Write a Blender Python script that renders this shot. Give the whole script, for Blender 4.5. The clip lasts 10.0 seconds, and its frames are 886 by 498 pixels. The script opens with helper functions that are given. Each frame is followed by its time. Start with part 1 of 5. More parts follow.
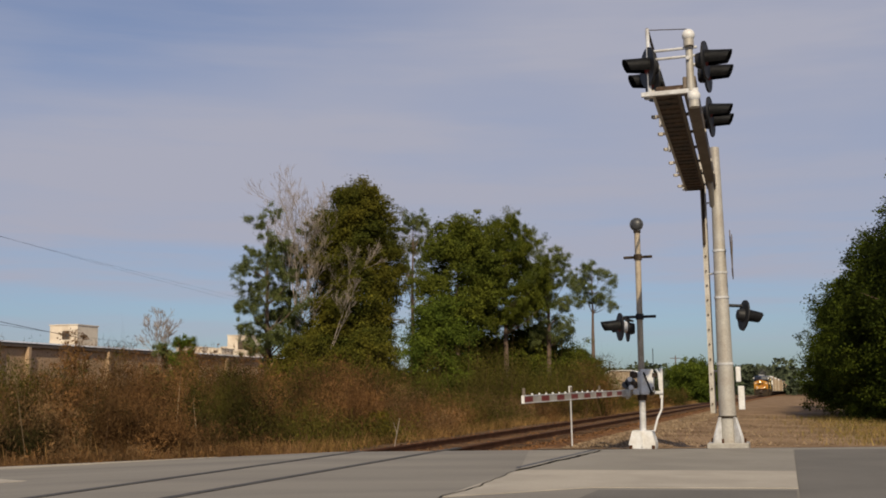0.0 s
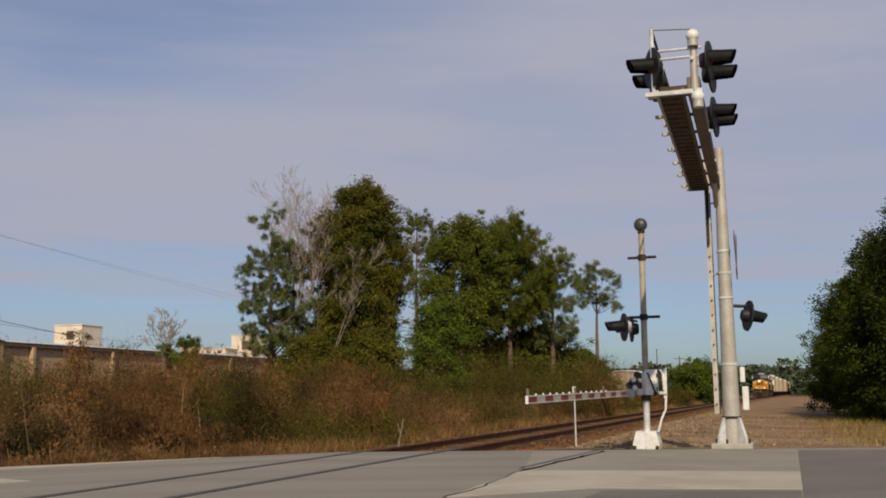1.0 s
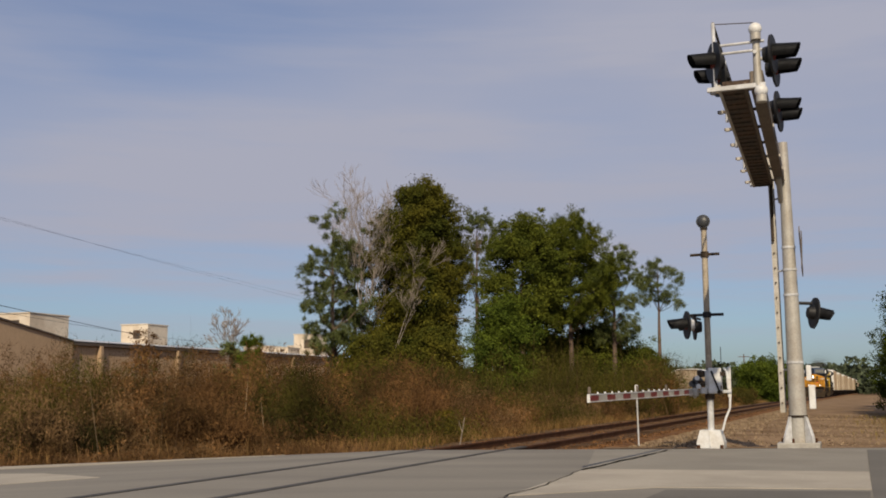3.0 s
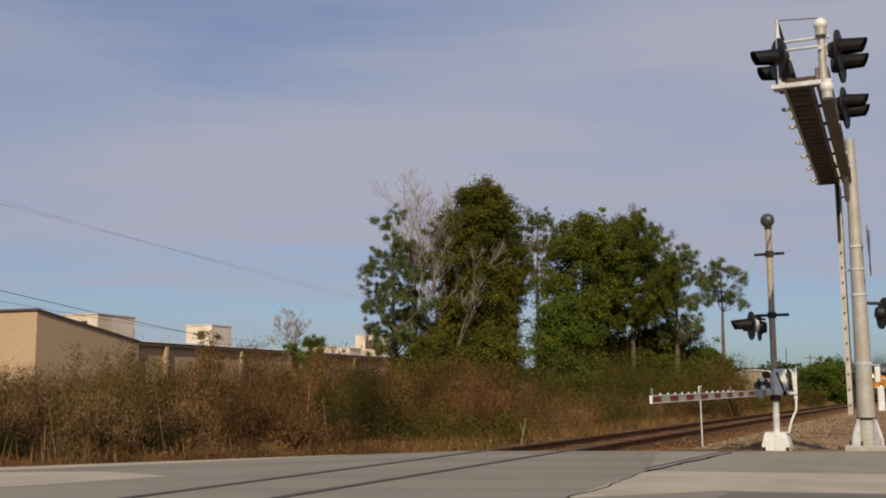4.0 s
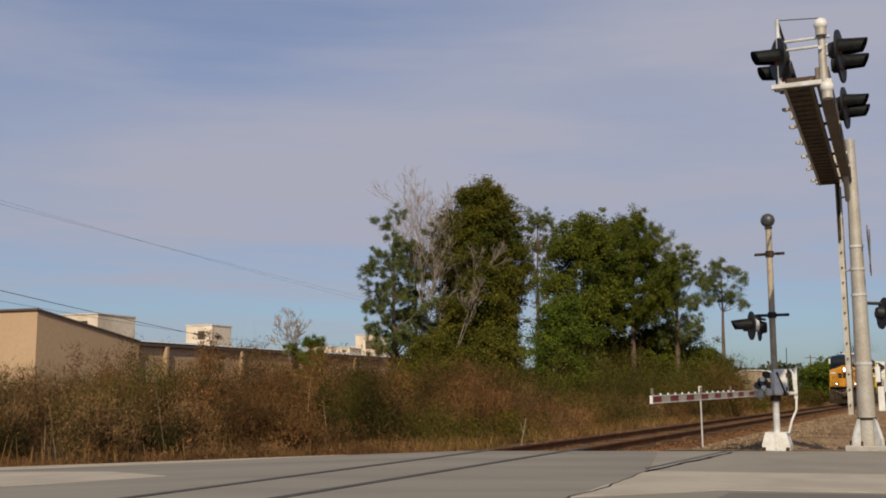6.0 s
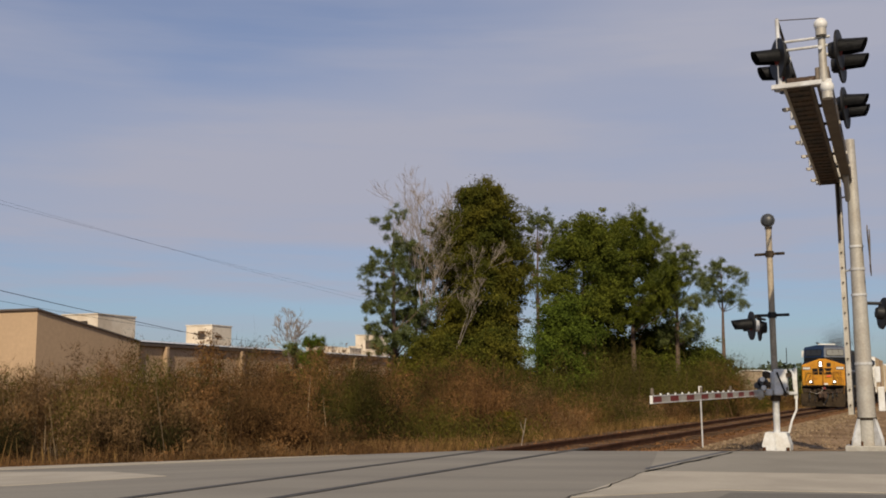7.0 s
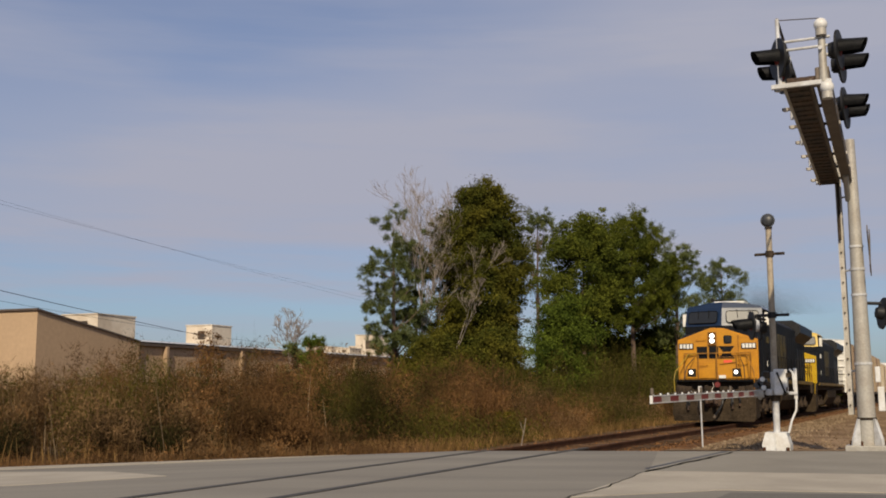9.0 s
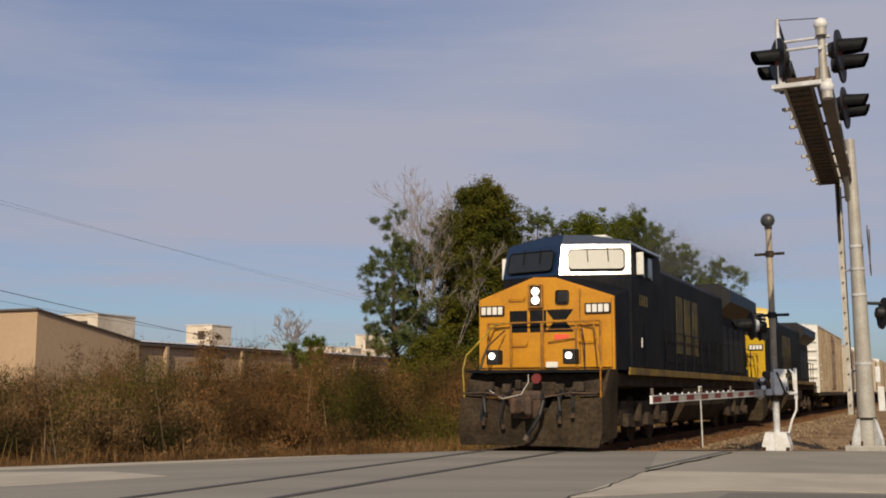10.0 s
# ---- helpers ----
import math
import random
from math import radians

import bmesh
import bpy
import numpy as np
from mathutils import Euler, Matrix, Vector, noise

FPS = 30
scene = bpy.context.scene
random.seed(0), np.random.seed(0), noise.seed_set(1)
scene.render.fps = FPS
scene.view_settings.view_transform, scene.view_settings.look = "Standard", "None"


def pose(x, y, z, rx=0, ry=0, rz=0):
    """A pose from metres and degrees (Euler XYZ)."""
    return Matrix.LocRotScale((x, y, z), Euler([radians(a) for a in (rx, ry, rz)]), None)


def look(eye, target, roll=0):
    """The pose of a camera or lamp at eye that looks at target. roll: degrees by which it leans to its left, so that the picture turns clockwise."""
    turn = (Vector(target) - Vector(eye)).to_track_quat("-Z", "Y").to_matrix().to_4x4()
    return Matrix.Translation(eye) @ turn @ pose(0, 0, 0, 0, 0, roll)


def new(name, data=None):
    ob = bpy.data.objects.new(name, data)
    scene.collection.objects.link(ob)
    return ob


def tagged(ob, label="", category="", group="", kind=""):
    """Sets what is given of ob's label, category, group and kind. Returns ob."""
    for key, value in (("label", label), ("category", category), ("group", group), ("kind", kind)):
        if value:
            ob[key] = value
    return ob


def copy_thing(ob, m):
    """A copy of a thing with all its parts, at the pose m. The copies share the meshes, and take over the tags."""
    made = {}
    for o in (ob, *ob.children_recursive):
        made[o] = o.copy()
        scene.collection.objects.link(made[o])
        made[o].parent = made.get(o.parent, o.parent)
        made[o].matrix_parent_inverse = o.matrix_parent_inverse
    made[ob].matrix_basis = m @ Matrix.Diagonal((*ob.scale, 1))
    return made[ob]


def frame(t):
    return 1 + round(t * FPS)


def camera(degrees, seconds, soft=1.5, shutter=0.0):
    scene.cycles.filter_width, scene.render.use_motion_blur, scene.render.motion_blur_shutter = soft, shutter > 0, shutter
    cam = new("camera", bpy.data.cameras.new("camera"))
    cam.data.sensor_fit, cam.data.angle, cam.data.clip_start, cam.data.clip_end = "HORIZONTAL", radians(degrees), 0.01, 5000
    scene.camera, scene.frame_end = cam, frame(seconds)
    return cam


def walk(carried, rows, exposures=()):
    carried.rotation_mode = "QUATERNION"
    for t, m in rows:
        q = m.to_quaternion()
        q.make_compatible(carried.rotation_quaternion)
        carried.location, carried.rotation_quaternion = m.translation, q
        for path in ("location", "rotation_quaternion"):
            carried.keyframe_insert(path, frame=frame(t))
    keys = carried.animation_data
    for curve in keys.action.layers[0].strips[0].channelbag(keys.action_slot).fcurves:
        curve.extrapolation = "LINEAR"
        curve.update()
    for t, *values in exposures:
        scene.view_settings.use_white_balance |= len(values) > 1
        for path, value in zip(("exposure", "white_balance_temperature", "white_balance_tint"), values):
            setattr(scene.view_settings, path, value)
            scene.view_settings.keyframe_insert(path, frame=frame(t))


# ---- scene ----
# The world: y runs along the track away from the crossing, rail tops lie at z = 0.
EYE = 1.171
cam = camera(43.79, 10.0, soft=1.85)
ROWS = [
    (0.0, 17.230, 7.380, 0.18), (0.5, 17.220, 7.381, 0.18), (0.9, 17.300, 7.386, 0.17), (1.0, 17.434, 7.395, 0.15),
    (1.1, 17.77, 7.37, 0.13), (1.2, 18.09, 7.36, 0.10), (1.3, 18.47, 7.35, 0.07), (1.4, 19.25, 7.34, 0.03),
    (1.5, 20.281, 7.333, 0.02), (1.6, 20.33, 7.335, 0.02), (1.7, 19.83, 7.345, 0.03), (1.8, 19.77, 7.348, 0.03),
    (2.0, 19.810, 7.348, 0.03), (2.5, 19.809, 7.344, 0.03), (2.9, 19.82, 7.344, 0.06), (3.0, 20.584, 7.322, 0.12),
    (3.1, 21.70, 7.335, 0.11), (3.2, 22.98, 7.345, 0.10), (3.4, 23.60, 7.355, 0.0), (4.3, 23.78, 7.357, -0.04),
    (4.5, 23.752, 7.357, -0.045), (5.5, 23.752, 7.358, -0.043), (7.0, 23.756, 7.360, -0.043), (10.0, 23.752, 7.358, -0.043)]
walk(cam, [(t, pose(0, 0, EYE, 0, 0, yaw) @ pose(0, 0, 0, 90 + pitch, 0, 0) @ pose(0, 0, 0, 0, 0, -roll)) for t, yaw, pitch, roll in ROWS],
     exposures=[(0.0, 0.0), (10.0, 0.0)])

# ---- light ----
SUN_SIDE, SUN_HEIGHT = 17.0, 36.5  # degrees towards +x from -y, and above the horizon
a, e = radians(SUN_SIDE), radians(SUN_HEIGHT)
SUN_WAY = Vector((math.sin(a) * math.cos(e), -math.cos(a) * math.cos(e), math.sin(e)))
sun = new("sun", bpy.data.lights.new("sun", "SUN"))
sun.data.energy, sun.data.angle, sun.data.color = 4.4, radians(0.6), (1.0, 0.85, 0.62)
sun.matrix_basis = look(SUN_WAY * 50, (0, 0, 0))

world = bpy.data.worlds.new("sky")
scene.world = world
world.use_nodes = True
nt = world.node_tree
nt.nodes.clear()
N = nt.nodes.new
sky = N("ShaderNodeTexSky")
sky.sky_type, sky.sun_disc, sky.sun_elevation, sky.sun_rotation = "NISHITA", False, e, math.pi - a
co, sep = N("ShaderNodeTexCoord"), N("ShaderNodeSeparateXYZ")
link = nt.links.new
link(co.outputs["Generated"], sep.inputs[0])


def sky_noise(stretch, scale, detail, shift):
    """Cloud noise drawn out sideways."""
    m, n = N("ShaderNodeMapping"), N("ShaderNodeTexNoise")
    m.inputs["Scale"].default_value, m.inputs["Location"].default_value = (1.0, 1.0, stretch), shift
    m.inputs["Rotation"].default_value = (0.0, radians(5), 0.0)
    n.inputs["Scale"].default_value, n.inputs["Detail"].default_value, n.inputs["Roughness"].default_value = scale, detail, 0.55
    link(co.outputs["Generated"], m.inputs[0]), link(m.outputs[0], n.inputs["Vector"])
    return n.outputs[0]


def sky_range(value, lo, hi, to_lo, to_hi):
    r = N("ShaderNodeMapRange")
    r.interpolation_type = "SMOOTHSTEP"
    for key, v in (("From Min", lo), ("From Max", hi), ("To Min", to_lo), ("To Max", to_hi)):
        r.inputs[key].default_value = v
    link(value, r.inputs["Value"])
    return r.outputs[0]


def sky_sum(p, q, clamp=False):
    m = N("ShaderNodeMath")
    m.operation, m.use_clamp = "ADD", clamp
    link(p, m.inputs[0]), link(q, m.inputs[1])
    return m.outputs[0]


# a veil of thin cloud that ends in streaks above the clear blue near the horizon, thinner to the west
broad = sky_noise(3.5, 1.9, 4.0, (0.3, 0.0, 0.1))
streaks = sky_noise(11.0, 2.6, 5.0, (2.0, 0.7, 0.0))
height = sky_sum(sep.outputs["Z"], sky_range(streaks, 0.3, 0.7, -0.03, 0.03))
veil = sky_sum(sky_range(height, 0.045, 0.150, 0.14, 0.86), sky_range(broad, 0.35, 0.65, -0.10, 0.12))
veil = sky_sum(veil, sky_range(streaks, 0.40, 0.75, -0.04, 0.16))
west = N("ShaderNodeVectorMath")
west.operation = "DOT_PRODUCT"
west.inputs[1].default_value = (-0.35, 0.0, 1.0)
link(co.outputs["Generated"], west.inputs[0])
veil = sky_sum(veil, sky_range(west.outputs["Value"], 0.40, 0.50, 0.0, -0.38), True)
scaled, mixer, bright = N("ShaderNodeMix"), N("ShaderNodeMix"), N("ShaderNodeBackground")
scaled.data_type, scaled.blend_type = "RGBA", "MULTIPLY"
scaled.inputs["Factor"].default_value = 1.0
scaled.inputs["B"].default_value = (0.054, 0.067, 0.088, 1)
mixer.data_type = "RGBA"
mixer.inputs["B"].default_value = (0.392, 0.402, 0.490, 1)
link(sky.outputs[0], scaled.inputs["A"]), link(scaled.outputs["Result"], mixer.inputs["A"])
link(veil, mixer.inputs["Factor"]), link(mixer.outputs["Result"], bright.inputs["Color"])
out = N("ShaderNodeOutputWorld")
link(bright.outputs[0], out.inputs[0])
bright.inputs["Strength"].default_value = 1.0


# ---- materials ----
def paint(name, colour, rough=0.6, metal=0.0, vary=0.25, size=3.0, bump=0.1, fine=40.0, second=None, patch=0.5, island=0.0, coat=0.0, shine=0.5, rand=0.0, along=None):
    """A surface with grain and stains: colour drifting to `second` in patches of about 1/size metres."""
    m = bpy.data.materials.new(name)
    m.use_nodes = True
    t = m.node_tree
    b = t.nodes["Principled BSDF"]
    b.inputs["Roughness"].default_value, b.inputs["Metallic"].default_value = rough, metal
    b.inputs["Coat Weight"].default_value, b.inputs["Specular IOR Level"].default_value = coat, shine
    b.inputs["Coat Roughness"].default_value = 0.12
    c = t.nodes.new("ShaderNodeTexCoord")
    big, small = t.nodes.new("ShaderNodeTexNoise"), t.nodes.new("ShaderNodeTexNoise")
    big.inputs["Scale"].default_value, big.inputs["Detail"].default_value = size, 4.0
    small.inputs["Scale"].default_value, small.inputs["Detail"].default_value = fine, 3.0
    if along is None:
        t.links.new(c.outputs["Object"], big.inputs["Vector"])
    else:
        turned = t.nodes.new("ShaderNodeMapping")
        turned.vector_type = "TEXTURE"
        turned.inputs["Rotation"].default_value, turned.inputs["Scale"].default_value = (0, 0, radians(along)), (7.0, 1.0, 1.0)
        t.links.new(c.outputs["Object"], turned.inputs["Vector"]), t.links.new(turned.outputs[0], big.inputs["Vector"])
    t.links.new(c.outputs["Object"], small.inputs["Vector"])
    ramp = t.nodes.new("ShaderNodeMapRange")
    ramp.inputs["From Min"].default_value, ramp.inputs["From Max"].default_value = patch - 0.12, patch + 0.12
    t.links.new(big.outputs[0], ramp.inputs["Value"])
    mix = t.nodes.new("ShaderNodeMix")
    mix.data_type = "RGBA"
    sec = second or tuple(x * (1 - vary) for x in colour)
    mix.inputs["A"].default_value, mix.inputs["B"].default_value = (*colour, 1), (*sec, 1)
    t.links.new(ramp.outputs[0], mix.inputs["Factor"])
    hsv = t.nodes.new("ShaderNodeHueSaturation")
    t.links.new(mix.outputs["Result"], hsv.inputs["Color"])
    val = t.nodes.new("ShaderNodeMapRange")
    val.inputs["From Min"].default_value, val.inputs["From Max"].default_value = 0.3, 0.7
    val.inputs["To Min"].default_value, val.inputs["To Max"].default_value = 1 - vary, 1 + vary
    t.links.new(small.outputs[0], val.inputs["Value"])
    last = val.outputs[0]
    if island or rand:
        if island:
            g = t.nodes.new("ShaderNodeNewGeometry")
            source, amount = g.outputs["Random Per Island"], island
        else:
            g = t.nodes.new("ShaderNodeObjectInfo")
            source, amount = g.outputs["Random"], rand
        spread = t.nodes.new("ShaderNodeMapRange")
        spread.inputs["To Min"].default_value, spread.inputs["To Max"].default_value = 1 - amount, 1 + amount
        t.links.new(source, spread.inputs["Value"])
        times = t.nodes.new("ShaderNodeMath")
        times.operation = "MULTIPLY"
        t.links.new(spread.outputs[0], times.inputs[0]), t.links.new(last, times.inputs[1])
        last = times.outputs[0]
    t.links.new(last, hsv.inputs["Value"])
    t.links.new(hsv.outputs[0], b.inputs["Base Color"])
    if bump:
        bm_ = t.nodes.new("ShaderNodeBump")
        bm_.inputs["Strength"].default_value, bm_.inputs["Distance"].default_value = bump, 0.02
        t.links.new(small.outputs[0], bm_.inputs["Height"]), t.links.new(bm_.outputs[0], b.inputs["Normal"])
    return m


def glow(name, colour, strength):
    m = bpy.data.materials.new(name)
    m.use_nodes = True
    b = m.node_tree.nodes["Principled BSDF"]
    b.inputs["Base Color"].default_value = (*colour, 1)
    b.inputs["Emission Color"].default_value, b.inputs["Emission Strength"].default_value = (*colour, 1), strength
    return m


ASPHALT = paint("asphalt", (0.205, 0.187, 0.158), 0.9, vary=0.10, size=0.8, along=23.5, fine=45, second=(0.160, 0.145, 0.124), bump=0.3)
ASPHALT_DARK = paint("old asphalt", (0.1075, 0.0989, 0.086), 0.9, vary=0.10, size=0.6, fine=45, second=(0.129, 0.1187, 0.1032), bump=0.3)
ASPHALT_MID = paint("worn asphalt", (0.232, 0.212, 0.178), 0.9, vary=0.08, size=0.7, fine=45, second=(0.198, 0.179, 0.150), bump=0.25)
CONCRETE = paint("pale concrete", (0.365, 0.325, 0.266), 0.85, vary=0.08, size=0.9, fine=35, second=(0.30, 0.266, 0.217), bump=0.2)
TAR = paint("tar seam", (0.055, 0.05, 0.046), 0.8, vary=0.3, fine=50)
EARTH = paint("dry earth", (0.135, 0.085, 0.050), 0.95, vary=0.22, size=0.35, fine=9, second=(0.085, 0.055, 0.030), bump=0.6, shine=0.06)
SAND = paint("sandy dirt", (0.255, 0.172, 0.104), 0.95, vary=0.2, size=0.35, fine=7, second=(0.160, 0.102, 0.058), bump=0.8, shine=0.06)
GRAVEL = paint("pale gravel", (0.285, 0.21, 0.135), 0.95, vary=0.2, size=1.0, fine=12, island=0.2, bump=0.3, shine=0.06)
BALLAST = paint("brown ballast", (0.185, 0.095, 0.042), 0.95, vary=0.35, size=1.5, fine=22, second=(0.105, 0.052, 0.024), bump=1.0, island=0.4, shine=0.06)
TIE = paint("weathered tie", (0.10, 0.060, 0.034), 0.9, vary=0.35, size=3, fine=30, rand=0.3, shine=0.1)
RAIL = paint("rusty rail", (0.085, 0.038, 0.020), 0.85, metal=0.0, vary=0.3, size=2, fine=30, shine=0.15)
STEEL = paint("galvanised steel", (0.40, 0.38, 0.345), 0.5, metal=0.15, vary=0.12, size=2.5, fine=25, second=(0.34, 0.31, 0.27), bump=0.05)
PALESTEEL = paint("pale weathered galvanising", (0.44, 0.41, 0.37), 0.6, metal=0.0, vary=0.15, size=2.5, fine=25, second=(0.35, 0.32, 0.27), bump=0.05)
SILVER = paint("silver paint", (0.58, 0.585, 0.60), 0.4, metal=0.1, vary=0.12, size=4, fine=30, second=(0.44, 0.43, 0.42), bump=0.05)
WHITE = paint("white enamel", (0.68, 0.685, 0.69), 0.45, vary=0.08, size=5, fine=30, second=(0.58, 0.56, 0.53), bump=0.05)
BLACK = paint("black paint", (0.016, 0.016, 0.018), 0.55, vary=0.3, size=6, fine=40, bump=0.05, shine=0.3)
BELLGREY = paint("dull grey bell metal", (0.045, 0.048, 0.055), 0.45, vary=0.3, size=8, fine=30, bump=0.1)
SUNLITSTEEL = paint("sunlit tan mast", (0.38, 0.32, 0.24), 0.55, vary=0.15, size=3, fine=20, second=(0.28, 0.23, 0.17), bump=0.05)
RUBBER = paint("matt black rubber", (0.015, 0.015, 0.015), 0.95, vary=0.2, fine=20, bump=0.05, shine=0.05)
DARKSTEEL = paint("weathered and shaded brown steel", (0.15, 0.12, 0.095), 0.7, metal=0.2, vary=0.2, size=2, fine=20, bump=0.08)
GRATE = paint("dark rusty grating", (0.05, 0.04, 0.033), 0.75, metal=0.1, vary=0.4, size=2.5, fine=20, second=(0.085, 0.055, 0.035))
RED = paint("red reflector", (0.16, 0.020, 0.018), 0.5, vary=0.15)
YELLOW = paint("yellow loco paint", (0.5077, 0.2257, 0.008462), 0.4, vary=0.08, size=2.0, fine=14, second=(0.409, 0.1692, 0.009873), bump=0.03, patch=0.58)
YELLOW2 = paint("lemon loco paint", (0.5117, 0.329, 0.008772), 0.4, vary=0.08, size=2.0, fine=14, bump=0.03)
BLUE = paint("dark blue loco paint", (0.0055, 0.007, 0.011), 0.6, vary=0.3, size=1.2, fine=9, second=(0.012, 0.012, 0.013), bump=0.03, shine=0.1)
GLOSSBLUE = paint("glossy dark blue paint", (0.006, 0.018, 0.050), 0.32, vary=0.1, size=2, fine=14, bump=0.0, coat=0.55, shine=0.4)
RADBLUE = paint("navy radiator paint", (0.010, 0.026, 0.055), 0.5, vary=0.2, size=2, fine=14, bump=0.02, shine=0.3)
DUSTYGLASS = paint("dusty windscreen glass", (0.016, 0.018, 0.022), 0.37, vary=0.15, size=3, fine=9, bump=0.0, shine=0.5)
OCHRE = paint("worn orange rail", (0.36, 0.155, 0.010), 0.6, vary=0.3, size=3, fine=14, second=(0.20, 0.09, 0.012), bump=0.03)
GHOST = paint("rubbed-out yellow lettering", (0.085, 0.062, 0.010), 0.7, vary=0.4, size=2.5, fine=9, second=(0.03, 0.024, 0.010), bump=0.03)
GRIME = paint("grimy underframe", (0.03, 0.022, 0.016), 0.9, vary=0.4, size=2.5, fine=18, second=(0.06, 0.043, 0.03), bump=0.3, shine=0.2)
PLOW = paint("dusty black plow", (0.020, 0.0145, 0.0095), 0.9, vary=0.35, size=1.2, fine=14, second=(0.046, 0.033, 0.021), bump=0.2, shine=0.1)
DARKRUST = paint("dark rusty casting", (0.075, 0.042, 0.026), 0.85, vary=0.35, size=5, fine=25, second=(0.04, 0.025, 0.018), bump=0.3)
FADED = paint("faded yellow lettering", (0.36, 0.25, 0.02), 0.6, vary=0.3, size=2, fine=9, bump=0.03)
GLASS = paint("dark cab glass", (0.012, 0.014, 0.016), 0.32, vary=0.1, bump=0.0, shine=0.9, coat=0.8)
SILLYELLOW = paint("dirty yellow stripe", (0.20, 0.125, 0.015), 0.6, vary=0.3, size=1.2, fine=9, second=(0.08, 0.052, 0.015), bump=0.05)
BARGREY = paint("plate white", (0.75, 0.73, 0.68), 0.5, vary=0.1)
HAZARD = paint("red label", (0.8, 0.10, 0.05), 0.5, vary=0.1)
CARTAN = paint("tan boxcar side", (0.30, 0.235, 0.160), 0.7, vary=0.2, size=0.9, fine=9, second=(0.215, 0.155, 0.098), bump=0.1)
CARRUST = paint("rusty boxcar door", (0.30, 0.17, 0.09), 0.8, vary=0.3, size=1.6, fine=10, second=(0.42, 0.31, 0.2), bump=0.15)
CARWHITE = paint("white boxcar end", (0.688, 0.6708, 0.6364), 0.5, vary=0.08, size=1.5, fine=10)
CREAM = paint("cream enamel casing", (0.62, 0.54, 0.44), 0.6, vary=0.08, size=1.0, fine=8, second=(0.52, 0.43, 0.33), bump=0.05)
TANWALL = paint("tan metal wall", (0.43, 0.301, 0.1892), 0.75, vary=0.06, size=0.3, fine=4, bump=0.05)
ROOF = paint("brown roof edge", (0.10, 0.075, 0.06), 0.7, vary=0.2)
BARK = paint("pine bark", (0.14, 0.095, 0.07), 0.95, vary=0.35, size=2, fine=9, bump=0.8)
PALEBARK = paint("pale bare bark", (0.30, 0.25, 0.21), 0.95, vary=0.25, size=2, fine=9, bump=0.4)
PINE = paint("dark evergreen leaves", (0.098, 0.108, 0.014), 0.85, vary=0.3, size=0.5, fine=3, second=(0.050, 0.064, 0.010), island=0.4, bump=0, shine=0.06)
PINE_YELLOW = paint("vine leaves", (0.098, 0.088, 0.012), 0.85, vary=0.3, size=0.4, fine=3, second=(0.042, 0.049, 0.008), island=0.4, bump=0, shine=0.06)
PINE_BLUE = paint("grey green needles", (0.118, 0.135, 0.045), 0.85, vary=0.25, size=0.5, fine=3, second=(0.075, 0.092, 0.032), island=0.5, bump=0, shine=0.06)
LEAF = paint("bright green leaves", (0.08393, 0.1095, 0.01314), 0.8, vary=0.3, size=0.5, fine=3, second=(0.04746, 0.06936, 0.01022), island=0.5, bump=0, shine=0.06)
YELLOWLEAF = paint("yellow green leaves", (0.16, 0.13, 0.015), 0.85, vary=0.3, size=0.8, fine=4, island=0.4, bump=0, shine=0.06)
SHADESHRUB = paint("shade-dark shrub leaves", (0.034, 0.030, 0.009), 0.9, vary=0.3, size=0.8, fine=3, second=(0.016, 0.014, 0.006), island=0.3, bump=0, shine=0.06)
CEDAR = paint("cedar leaves", (0.052, 0.068, 0.007), 0.85, vary=0.3, size=0.5, fine=3, second=(0.018, 0.026, 0.004), island=0.4, bump=0, shine=0.06)
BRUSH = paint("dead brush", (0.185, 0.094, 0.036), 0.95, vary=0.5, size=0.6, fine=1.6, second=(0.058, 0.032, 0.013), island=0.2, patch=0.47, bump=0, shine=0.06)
BRUSHTAN = paint("dry tan weeds", (0.190, 0.115, 0.055), 0.95, vary=0.5, size=0.6, fine=1.6, second=(0.080, 0.048, 0.022), island=0.2, patch=0.47, bump=0, shine=0.06)
BRUSHSTEM = paint("brush stems", (0.13, 0.075, 0.042), 0.95, vary=0.3, size=0.4, fine=2, second=(0.06, 0.034, 0.02), island=0.5, bump=0, shine=0.06)
REED = paint("pale reeds", (0.30, 0.22, 0.14), 0.9, vary=0.3, size=0.6, fine=2, island=0.5, bump=0, shine=0.06)
REDGRASS = paint("reddish dead grass", (0.185, 0.105, 0.052), 0.95, vary=0.3, size=0.5, fine=2, second=(0.115, 0.064, 0.030), island=0.4, bump=0, shine=0.06)
BRUSHGREEN = paint("olive brush", (0.070, 0.062, 0.011), 0.95, vary=0.35, size=0.4, fine=1.5, second=(0.036, 0.032, 0.008), island=0.35, bump=0, shine=0.06)
STRAW = paint("dry straw grass", (0.225, 0.135, 0.0525), 0.95, vary=0.35, size=0.5, fine=2, second=(0.12, 0.07125, 0.02625), island=0.5, bump=0, shine=0.06)
GRASSGREEN = paint("winter grass", (0.12, 0.10, 0.025), 0.95, vary=0.3, size=0.7, fine=2, second=(0.24, 0.16, 0.06), island=0.4, bump=0, shine=0.06)
FARTREE = paint("hazy far trees", (0.07, 0.085, 0.05), 0.95, vary=0.25, size=0.05, fine=0.3, island=0.4, bump=0, shine=0.06)
SOOT = paint("exhaust soot", (0.07, 0.07, 0.075), 1.0, vary=0.1, bump=0)
HEADLIGHT = glow("lit headlight", (1.0, 0.93, 0.8), 5.0)
BULB = glow("lit ditch light", (1.0, 0.9, 0.75), 4.0)
